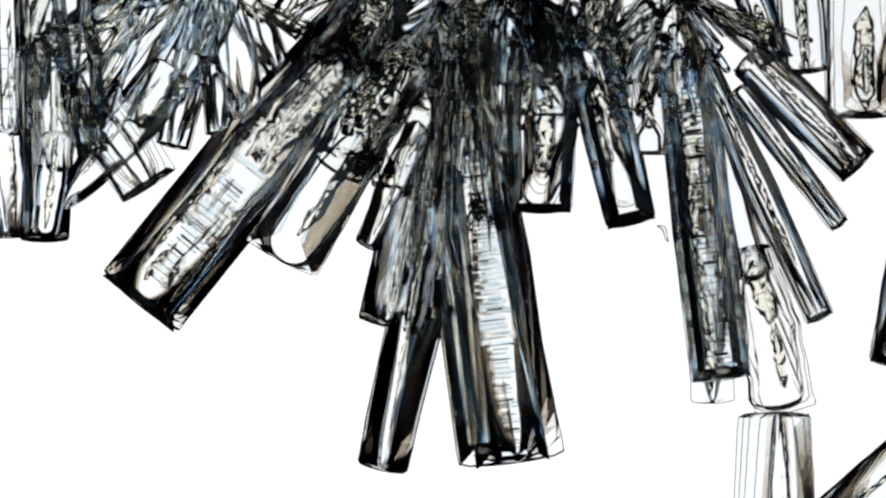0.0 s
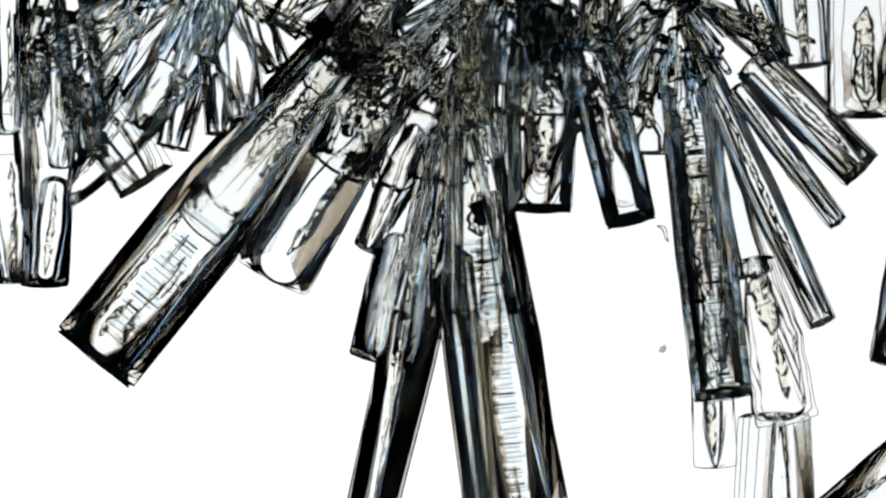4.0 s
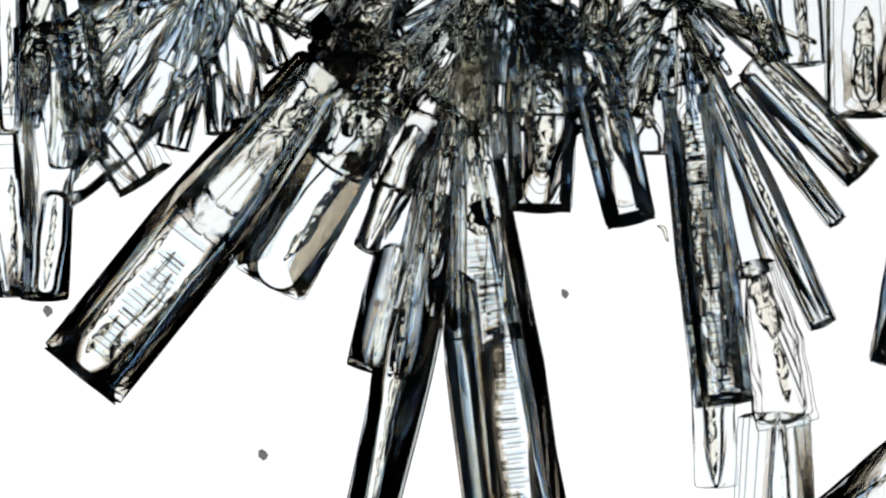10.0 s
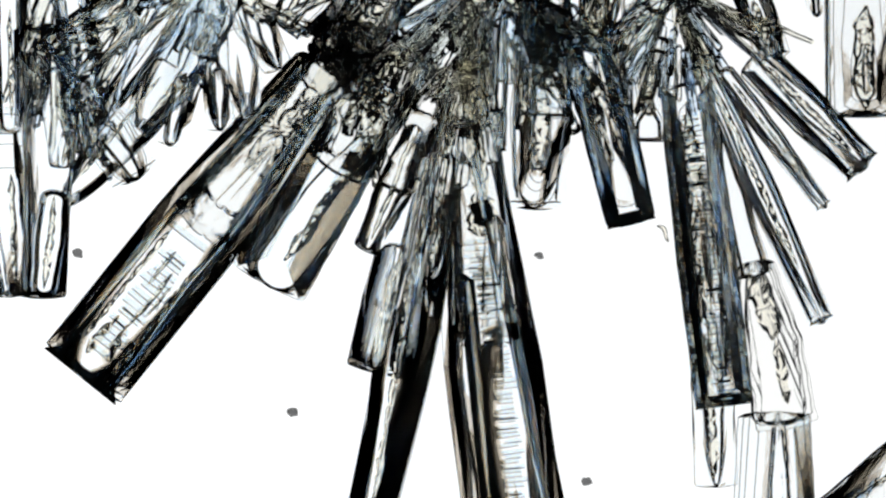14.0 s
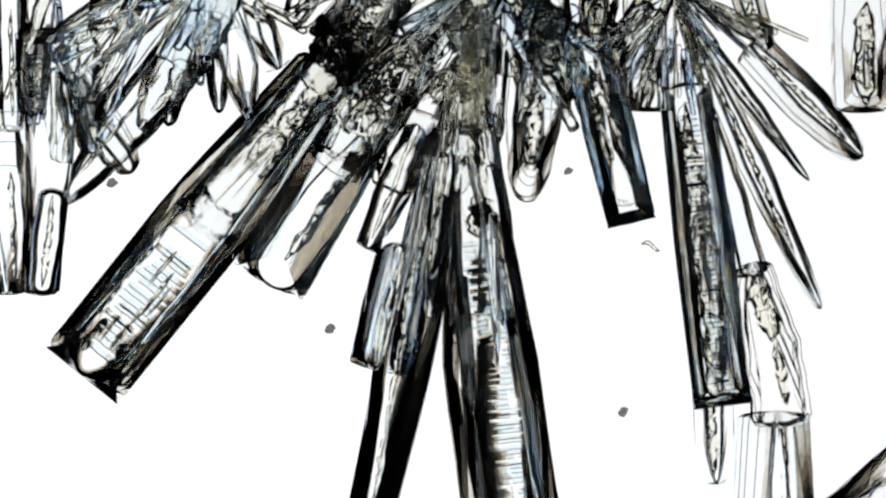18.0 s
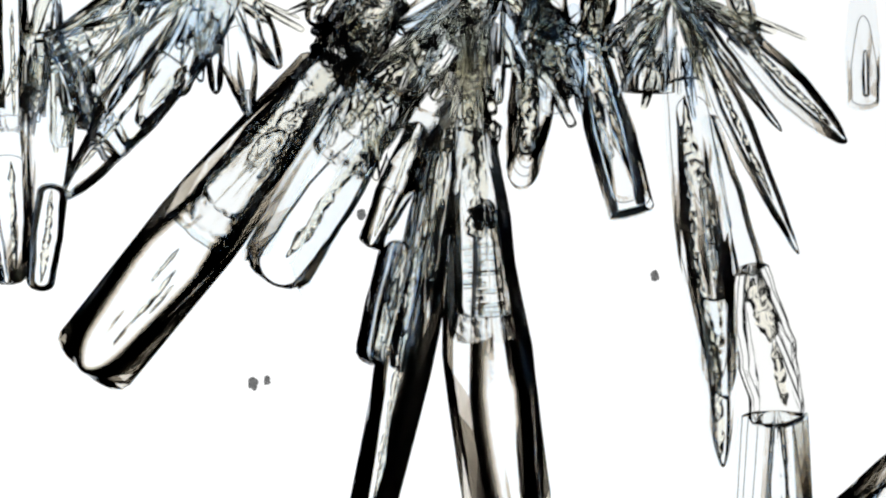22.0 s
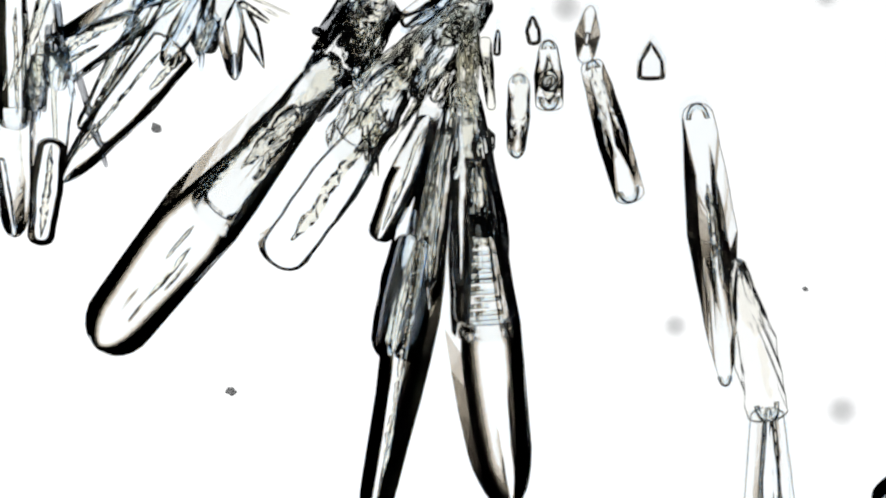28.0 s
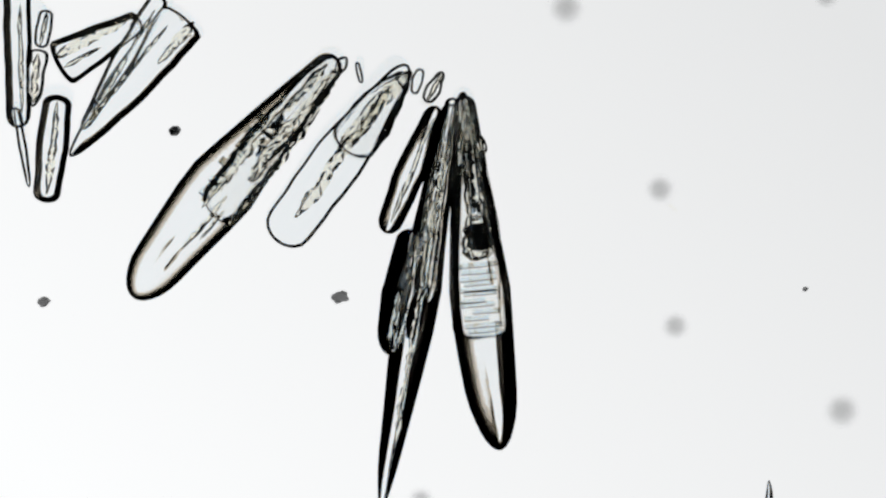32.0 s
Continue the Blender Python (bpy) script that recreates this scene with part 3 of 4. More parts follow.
crystal("prism_crystal", "wide clear prism crystal with a flaked end",
        [(10, 1522, -90, 1520, 206, 116, 116, 110, 10, 6), (17, 1522, -90, 1522, 200, 100, 100, 95, 10, 8), (19, 1525, -80, 1525, 192, 86, 88, 84, 10, 10),
         (21, 1525, -40, 1526, 190, 50, 64, 60, 10, 12), (23, 1528, 32, 1531, 187, 14, 38, 40, 15, 12), (24, 1530, 65, 1532, 150, 5, 12, 12, 8, 8),
         (24.4, 1530, 90, 1532, 110, 4, 4, 4, 3, 3)], bevel=(4, 4, 4), steep=1.05, shear=0.2, lift=0.05, anchor=0.8, core=[(0.3, 0.95, 8, 26, 2, 8)], soft=0.55, flanks=(5, 7, 5, 10, 18))
crystal("prism_crystal", "prism crystal reaching in from beside the view",
        [(10, 1640, 300, 1576, 645, 72, 72, 68, 10, 8), (13, 1645, 300, 1588, 630, 60, 60, 50, 10, 20), (17, 1650, 300, 1620, 580, 40, 40, 20, 10, 20),
         (19, 1650, 300, 1640, 500, 10, 10, 10, 5, 5)], bevel=(4, 4, 4), core=[(0.2, 0.9, 0, 10, 2, 6)], soft=0.85, flanks=(12, 16, 14, 9, 16))
crystal("prism_crystal", "striped prism crystal lying aslant at the margin",
        [(10, 1720, 715, 1420, 975, 92, 92, 92, 8, 8), (23, 1720, 735, 1445, 975, 80, 80, 70, 8, 20), (25.5, 1720, 745, 1480, 955, 70, 74, 60, 8, 25),
         (28, 1720, 765, 1546, 900, 56, 60, 50, 10, 28), (29.5, 1720, 775, 1562, 890, 40, 50, 40, 10, 30), (30.5, 1720, 790, 1600, 880, 10, 12, 10, 6, 6)],
        grow=-30, bevel=(5, 5, 4), steep=1.7, core=[(0.2, 0.9, 0, 10, 2, 10)])

crystal("prism_crystal", "dark stubby prism crystal over the fan of needles",
        [(10, 1318, -40, 1376, 108, 56, 60, 54, 10, 8), (17, 1312, -40, 1362, 92, 50, 52, 38, 10, 30), (19, 1310, -30, 1352, 84, 44, 46, 26, 10, 30),
         (23, 1300, 10, 1340, 86, 24, 26, 14, 10, 14), (24.6, 1316, 40, 1322, 55, 4, 5, 4, 3, 3)], bevel=(5, 5, 4), steep=1.9, hold=True, core=[(0.3, 0.9, 0, 14, 2, 8)], soft=0.85, flanks=(16, 16, 12, 10, 18))

# ---- the rugged roots of the big prisms ----
ROOT = "rugged flawed root of a clear crystal"
crystal("root_crystal", ROOT, [(10, 611, 87, 353, 413, 74, 84, 76, 20, 14), (23, 607, 92, 359, 407, 58, 78, 70, 20, 16), (28, 605, 96, 366, 398, 46, 70, 62, 20, 20),
                               (32, 601, 101, 374, 378, 34, 60, 54, 18, 24)],
        bevel=(9, 7, 8), pitch=1.0, core=[(0.02, 0.75, 8, 34), (0.25, 0.99, 30, 22), (0.3, 0.97, -22, 18)], steps=[(0.45, 0.95, -30, 22, 12)], jag=6, skew=0.15, mat=FLAWED, anchor=0.0)
crystal("root_crystal", ROOT, [(10, 730, 80, 590, 300, 90, 120, 100, 20, 20), (23, 728, 95, 592, 296, 70, 110, 96, 20, 20), (28, 726, 108, 600, 285, 50, 90, 84, 20, 30),
                               (32, 722, 124, 610, 270, 24, 70, 76, 18, 30)],
        bevel=(10, 10, 4), core=[(0.02, 0.8, 0, 26), (0.3, 1.0, -14, 16)], jag=6, mat=FLAWED, anchor=0.0)
crystal("root_crystal", ROOT, [(10, 826, 120, 864, 610, 64, 112, 118, 20, 20), (23, 824, 130, 863, 606, 50, 106, 112, 20, 20), (28, 822, 142, 861, 602, 38, 96, 104, 18, 20),
                               (32, 820, 163, 856, 598, 22, 74, 96, 16, 20)],
        bevel=(8, 14, 4), core=[(0.05, 0.5, 0, 22), (0.5, 0.68, 0, 50), (0.53, 0.64, 8, 40), (0.2, 0.55, 12, 18)], steps=[(0.69, 0.99, -2, 76, 13)], jag=5, mat=FLAWED, anchor=0.0)
crystal("root_crystal", ROOT, [(10, 812, 120, 745, 560, 54, 64, 56, 20, 60), (28, 808, 140, 748, 550, 38, 52, 46, 16, 60), (32, 804, 165, 750, 540, 20, 38, 34, 14, 70)],
        bevel=(8, 8, 4), core=[(0.1, 0.95, 0, 14), (0.3, 0.9, -10, 10)], jag=5, mat=FLAWED, anchor=0.0)
crystal("root_crystal", ROOT, [(10, 800, 110, 690, 330, 60, 70, 60, 20, 20), (28, 800, 120, 700, 300, 36, 52, 44, 16, 20), (31, 790, 118, 748, 190, 12, 26, 20, 8, 10),
                               (32, 788, 120, 752, 184, 10, 22, 18, 8, 10)],
        bevel=(5, 5, 4), core=[(0.1, 0.9, 0, 10)], jag=4, mat=FLAWED, anchor=0.0)
crystal("root_crystal", ROOT, [(10, 700, -30, 560, 170, 90, 110, 90, 20, 30), (27, 694, -20, 562, 166, 80, 100, 80, 20, 30), (29.5, 670, 10, 566, 160, 40, 76, 66, 20, 30),
                               (30.5, 652, 36, 568, 150, 24, 60, 54, 16, 20), (31.3, 632, 70, 574, 140, 14, 40, 40, 10, 16), (32, 618, 96, 590, 130, 8, 18, 16, 8, 8)],
        bevel=(5, 5, 4), core=[(0.1, 0.9, 0, 26, 3, 10), (0.2, 0.8, 16, 12, 3, 10), (0.2, 0.8, -16, 12, 3, 10)], jag=7, mat=FLAWED, anchor=0.0, steep=1.4, lift=0.3)
crystal("root_crystal", ROOT, [(10, 880, -40, 700, 170, 80, 100, 90, 20, 20), (27, 870, -30, 702, 168, 66, 90, 84, 20, 20), (29.5, 830, 10, 706, 164, 34, 64, 60, 20, 20),
                               (30.5, 800, 44, 706, 160, 16, 50, 50, 16, 20), (31.3, 770, 82, 704, 156, 10, 36, 36, 10, 16), (32, 734, 122, 704, 150, 6, 16, 16, 8, 8)],
        bevel=(5, 5, 4), core=[(0.1, 0.9, 0, 22, 3, 10), (0.2, 0.8, 16, 12, 3, 10)], jag=7, mat=FLAWED, anchor=0.0, steep=1.4, lift=0.3)

crystal("root_crystal", ROOT, [(10, 834, -40, 822, 330, 54, 48, 30, 12, 20), (28, 829, 20, 820, 320, 36, 38, 24, 12, 20), (30.5, 823, 66, 819, 310, 18, 30, 20, 10, 20),
                               (32, 820, 156, 818, 300, 12, 26, 16, 10, 20)],
        bevel=(5, 5, 4), core=[(0.05, 0.95, 0, 10), (0.3, 0.9, 8, 6)], jag=6, mat=FLAWED, anchor=0.0, lift=0.3)
crystal("root_crystal", ROOT, [(10, 880, 190, 850, 290, 40, 44, 40, 10, 10), (28, 866, 222, 850, 280, 22, 32, 34, 8, 10), (32, 852, 234, 846, 276, 10, 22, 22, 6, 8)],
        bevel=(4, 4, 4), core=[(0.1, 0.9, 0, 12)], jag=7, mat=FLAWED, anchor=0.0)
crystal("prism_crystal", "slim clear crystal standing between two roots",
        [(10, 760, 90, 728, 178, 26, 28, 26, 8, 8), (28, 756, 100, 732, 172, 20, 22, 20, 8, 8), (32, 746, 118, 733, 166, 12, 15, 13, 6, 7)], bevel=(4, 4, 4), anchor=0.5)

# ---- the group beside the big prisms ----
crystal("prism_crystal", "dark upright prism crystal at the margin",
        [(10, 12, -120, 15, 237, 62, 62, 56, 10, 6), (23, 15, -110, 20, 235, 56, 58, 50, 10, 10), (28, 18, -100, 25, 232, 48, 52, 44, 10, 15),
         (32, 29, -90, 33, 228, 44, 42, 34, 10, 22)], bevel=(8, 14, 6), core=[(0.3, 0.9, 6, 8)], steep=2.2)
crystal("prism_crystal", "clear upright prism crystal with a split end",
        [(10, 80, 40, 78, 530, 110, 100, 76, 10, 6), (19, 82, 45, 72, 526, 104, 84, 52, 10, 12), (23, 86, 50, 70, 513, 96, 66, 36, 10, 20),
         (25.5, 90, 60, 68, 486, 90, 58, 30, 10, 20), (28, 94, 90, 70, 438, 76, 54, 26, 10, 20), (29.5, 98, 140, 71, 405, 60, 54, 32, 15, 16),
         (32, 104, 160, 80, 362, 44, 52, 38, 16, 14)], grow=105, bevel=(11, 13, 10), core=[(0.1, 0.9, 0, 16)], steep=1.4)
crystal("prism_crystal", "pale upright prism crystal beside the split one",
        [(10, 10, 190, 14, 523, 82, 82, 72, 10, 6), (19, 12, 195, 13, 516, 74, 74, 62, 10, 10), (23, 14, 195, 14, 492, 68, 66, 54, 10, 16),
         (25.5, 18, 195, 16, 463, 60, 60, 46, 10, 20), (28, 26, 190, 26, 416, 46, 52, 40, 10, 40), (29.5, 30, 190, 42, 396, 36, 44, 28, 10, 40),
         (32, 28, 190, 52, 332, 12, 14, 8, 6, 20)], grow=105, bevel=(5, 5, 5), steep=1.2, core=[(0.2, 0.9, 4, 12, 3, 8)], soft=0.85, flanks=(10, 8, 10, 12, 20))
crystal("prism_crystal", "stout dark prism crystal with a rounded end",
        [(10, 125, -20, 166, 282, 62, 70, 54, 10, 26), (19, 125, -20, 164, 266, 56, 58, 40, 10, 26), (23, 130, 20, 154, 205, 40, 40, 26, 10, 20),
         (26, 140, 60, 150, 150, 8, 12, 8, 6, 6)], grow=12, bevel=(5, 5, 4), steep=2.4, core=[(0.3, 0.9, 0, 16, 2, 4)], soft=0.85, flanks=(24, 24, 10, 11, 17))
crystal("prism_crystal", "thin clear box-shaped crystal",
        [(10, 150, 150, 258, 320, 96, 102, 102, 10, 4), (13, 152, 150, 246, 316, 88, 92, 74, 10, 22), (17, 154, 150, 236, 308, 74, 76, 54, 10, 32),
         (19, 156, 150, 228, 296, 66, 66, 44, 10, 36), (23, 160, 150, 209, 257, 50, 56, 34, 10, 40), (25.5, 168, 165, 195, 228, 30, 34, 20, 10, 20),
         (27, 180, 195, 186, 207, 4, 5, 4, 3, 3)], grow=-10, bevel=(5, 5, 4), steep=0.9, hold=True, core=[(0.2, 0.8, 10, 8, 2, 6)], soft=0.55, flanks=(0, 8, 12, 10, 17))
FAN = "clear blade crystal in a radiating fan"
crystal("blade_crystal", FAN, [(10, 360, -20, 245, 225, 50, 62, 48, 10, 8), (19, 356, -20, 250, 226, 42, 54, 30, 10, 60), (23, 352, -15, 247, 212, 38, 48, 16, 10, 60),
                               (25.5, 348, -5, 264, 170, 34, 42, 16, 10, 40), (28, 350, 0, 292, 112, 28, 40, 22, 10, 40), (30.5, 355, 20, 325, 76, 22, 30, 16, 10, 12),
                               (31.7, 352, 30, 340, 50, 6, 8, 6, 4, 4)], grow=4, bevel=(5, 5, 4), steep=0.95, group="fan", soft=0.85, flanks=(7, 9, 6, 9, 16))
crystal("blade_crystal", FAN, [(10, 370, -20, 305, 262, 50, 62, 56, 10, 5), (17, 370, -20, 296, 232, 44, 46, 20, 10, 80), (19, 370, -20, 302, 206, 40, 42, 16, 10, 60),
                               (23, 371, -20, 328, 152, 38, 36, 18, 10, 20), (28, 374, -20, 350, 95, 22, 20, 12, 10, 10), (30.3, 378, -10, 372, 20, 5, 6, 5, 4, 4)],
        grow=4, bevel=(5, 5, 4), steep=0.95, group="fan", soft=0.85, flanks=(7, 9, 6, 9, 16))
crystal("blade_crystal", FAN, [(10, 375, -20, 390, 236, 42, 52, 48, 10, 5), (17, 376, -20, 389, 207, 40, 46, 24, 10, 40), (19, 377, -20, 386, 186, 38, 40, 18, 10, 40),
                               (23, 379, -20, 382, 150, 34, 32, 16, 10, 20), (27, 382, -20, 384, 90, 18, 18, 10, 10, 10), (29, 385, -20, 386, 10, 5, 6, 5, 4, 4)],
        bevel=(5, 5, 4), steep=0.95, group="fan", soft=0.85, flanks=(7, 9, 6, 9, 16))
crystal("blade_crystal", FAN, [(10, 395, -30, 438, 210, 50, 72, 60, 10, 10), (19, 395, -30, 440, 206, 46, 66, 30, 10, 60), (23, 395, -30, 440, 200, 42, 60, 16, 10, 70),
                               (25.5, 395, -30, 442, 178, 36, 50, 16, 10, 50), (28, 396, -20, 416, 138, 30, 40, 18, 10, 30), (29.5, 396, -20, 400, 106, 22, 30, 14, 10, 20),
                               (31, 398, -20, 400, 30, 5, 6, 5, 4, 4)], bevel=(5, 5, 4), steep=0.95, group="fan", soft=0.85, flanks=(7, 9, 6, 9, 16))
crystal("blade_crystal", FAN, [(10, 410, -30, 492, 120, 52, 62, 44, 10, 8), (23, 415, -30, 493, 118, 42, 48, 22, 10, 40), (25.5, 417, -30, 492, 120, 34, 38, 16, 10, 40),
                               (28, 425, 0, 465, 118, 14, 24, 8, 10, 40), (29.3, 440, 30, 446, 50, 4, 5, 4, 3, 3)], bevel=(5, 5, 4), steep=0.8, group="fan", soft=0.85, flanks=(7, 9, 6, 9, 16))
crystal("blade_crystal", "long diagonal blade crystal tapering to a point",
        [(10, 380, -20, 112, 368, 96, 90, 30, 10, 60), (23, 372, -10, 112, 350, 94, 88, 30, 10, 60), (28, 352, 20, 110, 322, 90, 84, 28, 10, 60),
         (32, 330, 28, 124, 276, 80, 64, 16, 12, 50)], bevel=(18, 8, 8), heavy=(1, 0.3, 0), smooth=True, pitch=1.3, steep=1.6, core=[(0.1, 0.85, -14, 9), (0.0, 0.3, 16, 22)])
crystal("blade_crystal", "wide diagonal blade crystal with a veined face",
        [(10, 330, -60, 95, 112, 70, 92, 92, 10, 10), (28, 318, -35, 96, 113, 60, 80, 84, 10, 10), (32, 256, 32, 98, 118, 30, 60, 76, 8, 12)],
        bevel=(9, 12, 8), steep=1.6, core=[(0.1, 0.95, -14, 18), (0.5, 0.9, 8, 8)])
crystal("blade_crystal", "narrow blade crystal hooked at its end",
        [(10, 70, -60, 110, 300, 40, 50, 36, 10, 8), (23, 72, -60, 108, 250, 36, 44, 30, 10, 12), (28, 74, -30, 102, 160, 26, 34, 22, 10, 12),
         (30.5, 76, 0, 96, 100, 18, 24, 16, 10, 12), (32, 84, 14, 70, 84, 18, 24, 18, 8, 10)], bevel=(5, 5, 4), steep=1.8, core=[(0.1, 0.9, 0, 8)])

crystal("blade_crystal", "grey rough splinter between two upright crystals",
        [(10, 72, -20, 62, 200, 42, 42, 38, 10, 10), (28, 70, 20, 60, 196, 36, 38, 32, 8, 12), (30.5, 69, 60, 59, 192, 30, 34, 22, 8, 20), (32, 68, 84, 58, 188, 26, 30, 14, 6, 20)],
        bevel=(6, 6, 4), steep=1.4, core=[(0.1, 0.9, 0, 14)], jag=5, mat=FLAWED)
crystal("blade_crystal", "thin clear blade crystal between two broad ones",
        [(10, 340, -60, 138, 226, 44, 46, 22, 10, 30), (28, 320, -40, 140, 228, 38, 42, 18, 10, 30), (32, 286, -10, 144, 234, 30, 36, 14, 8, 30)],
        bevel=(7, 7, 5), steep=1.4, core=[(0.1, 0.9, 4, 8)])
crystal("blade_crystal", "ragged dark blade crystal at the fan's foot",
        [(10, 420, -60, 350, 100, 60, 66, 50, 10, 10), (28, 408, -40, 352, 96, 44, 52, 36, 10, 12), (30, 400, -30, 356, 84, 30, 38, 26, 8, 12), (31.4, 395, -20, 366, 50, 12, 18, 12, 8, 8)],
        bevel=(6, 6, 4), steep=1.5, core=[(0.1, 0.95, 0, 20)], jag=7, mat=FLAWED, gone=31.8)

# ---- smaller crystals of the clusters ----
SMALL = "small clear crystal at the cluster's edge"
crystal("prism_crystal", SMALL, [(10, 600, -60, 500, 48, 66, 74, 62, 10, 10), (17, 603, -60, 512, 44, 60, 66, 50, 10, 24), (19, 606, -60, 526, 40, 56, 58, 42, 10, 26),
                                 (23, 610, -60, 562, 44, 50, 52, 34, 10, 20), (26, 614, -60, 568, 46, 40, 44, 26, 10, 14), (28.8, 618, -60, 600, -10, 6, 8, 6, 4, 4)],
        bevel=(5, 5, 4), steep=1.2, core=[(0.3, 0.9, 0, 16, 3, 6)], soft=0.85, flanks=(8, 8, 5, 10, 18))
crystal("prism_crystal", SMALL, [(10, 655, -60, 642, 168, 66, 62, 34, 10, 8), (23, 655, -60, 640, 165, 60, 56, 30, 10, 10), (28, 652, 5, 634, 162, 40, 40, 22, 10, 10),
                                 (30.5, 652, 68, 638, 156, 18, 22, 14, 10, 8), (32, 632, 110, 640, 148, 8, 11, 7, 6, 6)], bevel=(4, 4, 4), steep=1.4, core=[(0.2, 0.9, 0, 10, 2, 6)], soft=0.85, flanks=(8, 8, 5, 10, 18))
crystal("blade_crystal", SMALL, [(10, 805, -24, 710, 48, 46, 40, 36, 10, 5), (23, 800, -20, 711, 46, 38, 36, 32, 10, 6), (28, 790, -12, 712, 38, 28, 30, 22, 8, 8),
                                 (29.5, 782, 6, 712, 26, 14, 22, 16, 8, 8), (30.1, 750, 12, 735, 18, 4, 5, 4, 3, 3)], bevel=(4, 4, 4), steep=1.2, core=[(0.1, 0.8, 0, 8, 2, 5)], soft=0.85, flanks=(8, 8, 5, 10, 18))
crystal("needle_crystal", SMALL, [(10, 880, 0, 878, 278, 36, 38, 30, 10, 5), (17, 880, 0, 880, 238, 32, 34, 20, 10, 14), (19, 880, 0, 880, 212, 30, 30, 18, 10, 14),
                                  (23, 880, 0, 880, 172, 26, 26, 15, 10, 14), (25.5, 880, 0, 880, 138, 20, 20, 14, 10, 10), (28, 881, 52, 880, 100, 6, 13, 12, 10, 6),
                                  (28.9, 881, 70, 881, 84, 4, 4, 4, 3, 3)], bevel=(4, 4, 4), steep=1.4, soft=0.85, flanks=(8, 8, 5, 10, 18))
crystal("needle_crystal", SMALL, [(10, 908, -60, 895, 150, 34, 34, 30, 10, 5), (23, 910, -60, 898, 112, 30, 30, 26, 10, 4), (25.5, 912, -60, 901, 105, 24, 24, 22, 10, 4),
                                  (27, 915, -50, 910, -10, 5, 5, 5, 3, 3)], bevel=(4, 4, 4), steep=1.0, soft=0.85, flanks=(8, 8, 5, 10, 18))
crystal("needle_crystal", SMALL, [(10, 945, -60, 945, 110, 40, 40, 34, 10, 5), (25.5, 944, -20, 945, 90, 26, 28, 22, 10, 6), (28, 942, 28, 945, 76, 8, 22, 16, 12, 8),
                                  (29.1, 943, 45, 944, 56, 4, 5, 4, 3, 3)], bevel=(4, 4, 4), steep=1.2, soft=0.85, flanks=(8, 8, 5, 10, 18))
crystal("blade_crystal", SMALL, [(10, 1182, -24, 1078, 112, 56, 56, 52, 10, 8), (19, 1182, -24, 1080, 102, 48, 48, 40, 10, 14), (23, 1182, -24, 1084, 90, 40, 36, 26, 10, 16),
                                 (24.5, 1182, -30, 1112, 48, 26, 22, 16, 8, 8), (25.8, 1182, -30, 1170, -10, 4, 5, 4, 3, 3)], bevel=(5, 5, 4), steep=1.3, core=[(0.2, 0.9, 0, 12, 2, 6)], soft=0.85, flanks=(8, 8, 5, 10, 18))
crystal("prism_crystal", "pale stubby prism crystal with a cut-off foot",
        [(10, 1150, -60, 1148, 270, 90, 94, 88, 10, 14), (13, 1150, -60, 1148, 258, 88, 90, 86, 10, 20), (17, 1150, -60, 1147, 205, 84, 86, 86, 10, 10),
         (19, 1151, -60, 1147, 184, 80, 82, 85, 10, 6), (23, 1151, -60, 1147, 157, 72, 76, 84, 10, 3), (25.5, 1153, -60, 1150, 148, 50, 58, 72, 10, 3),
         (27.5, 1153, 70, 1153, 140, 8, 46, 44, 22, 3), (28.2, 1152, 74, 1153, 138, 7, 38, 38, 22, 4), (29.0, 1152, 105, 1152, 122, 4, 5, 4, 3, 3)], bevel=(4, 4, 4), steep=1.15, core=[(0.3, 0.8, 0, 20, 4, 6)], soft=0.6)


# ---- the shards of the clusters' hearts ----
def shards(x, y, spread, count, angles, lengths, wide, until, seed, label, mats=(SHARD, SHARD, BLUISH, HALF_SHADED, FLAWED)):
    """Slender shards that radiate from a cluster's heart. angles: degrees, clockwise from the right; until: when they are gone."""
    rnd = random.Random(seed)
    for i in range(count * 7 // 10):
        a = radians(rnd.uniform(*angles))
        d = rnd.uniform(0, spread)
        long = rnd.uniform(*lengths)
        w = rnd.uniform(*wide)
        cx, cy = x + math.cos(a) * d + rnd.uniform(-8, 8), y + math.sin(a) * d + rnd.uniform(-8, 8)
        ex, ey = cx + math.cos(a) * long, cy + math.sin(a) * long
        end = rnd.uniform(*until)
        k = 0.85
        mx, my = cx + (ex - cx) * k, cy + (ey - cy) * k
        stages = [(9.5, cx, cy, ex, ey, w, w, w * 0.8, 6, 5), (end - rnd.uniform(1.5, 4), cx, cy, mx, my, w * 0.8, w * 0.8, w * 0.5, 6, 8),
                  (end, (cx + mx) / 2 - 2, (cy + my) / 2 - 2, (cx + mx) / 2 + 2, (cy + my) / 2 + 2, 3, 4, 3, 2, 2)]
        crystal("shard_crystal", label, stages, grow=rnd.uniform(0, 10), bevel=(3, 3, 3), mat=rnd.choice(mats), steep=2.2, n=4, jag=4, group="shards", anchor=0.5)


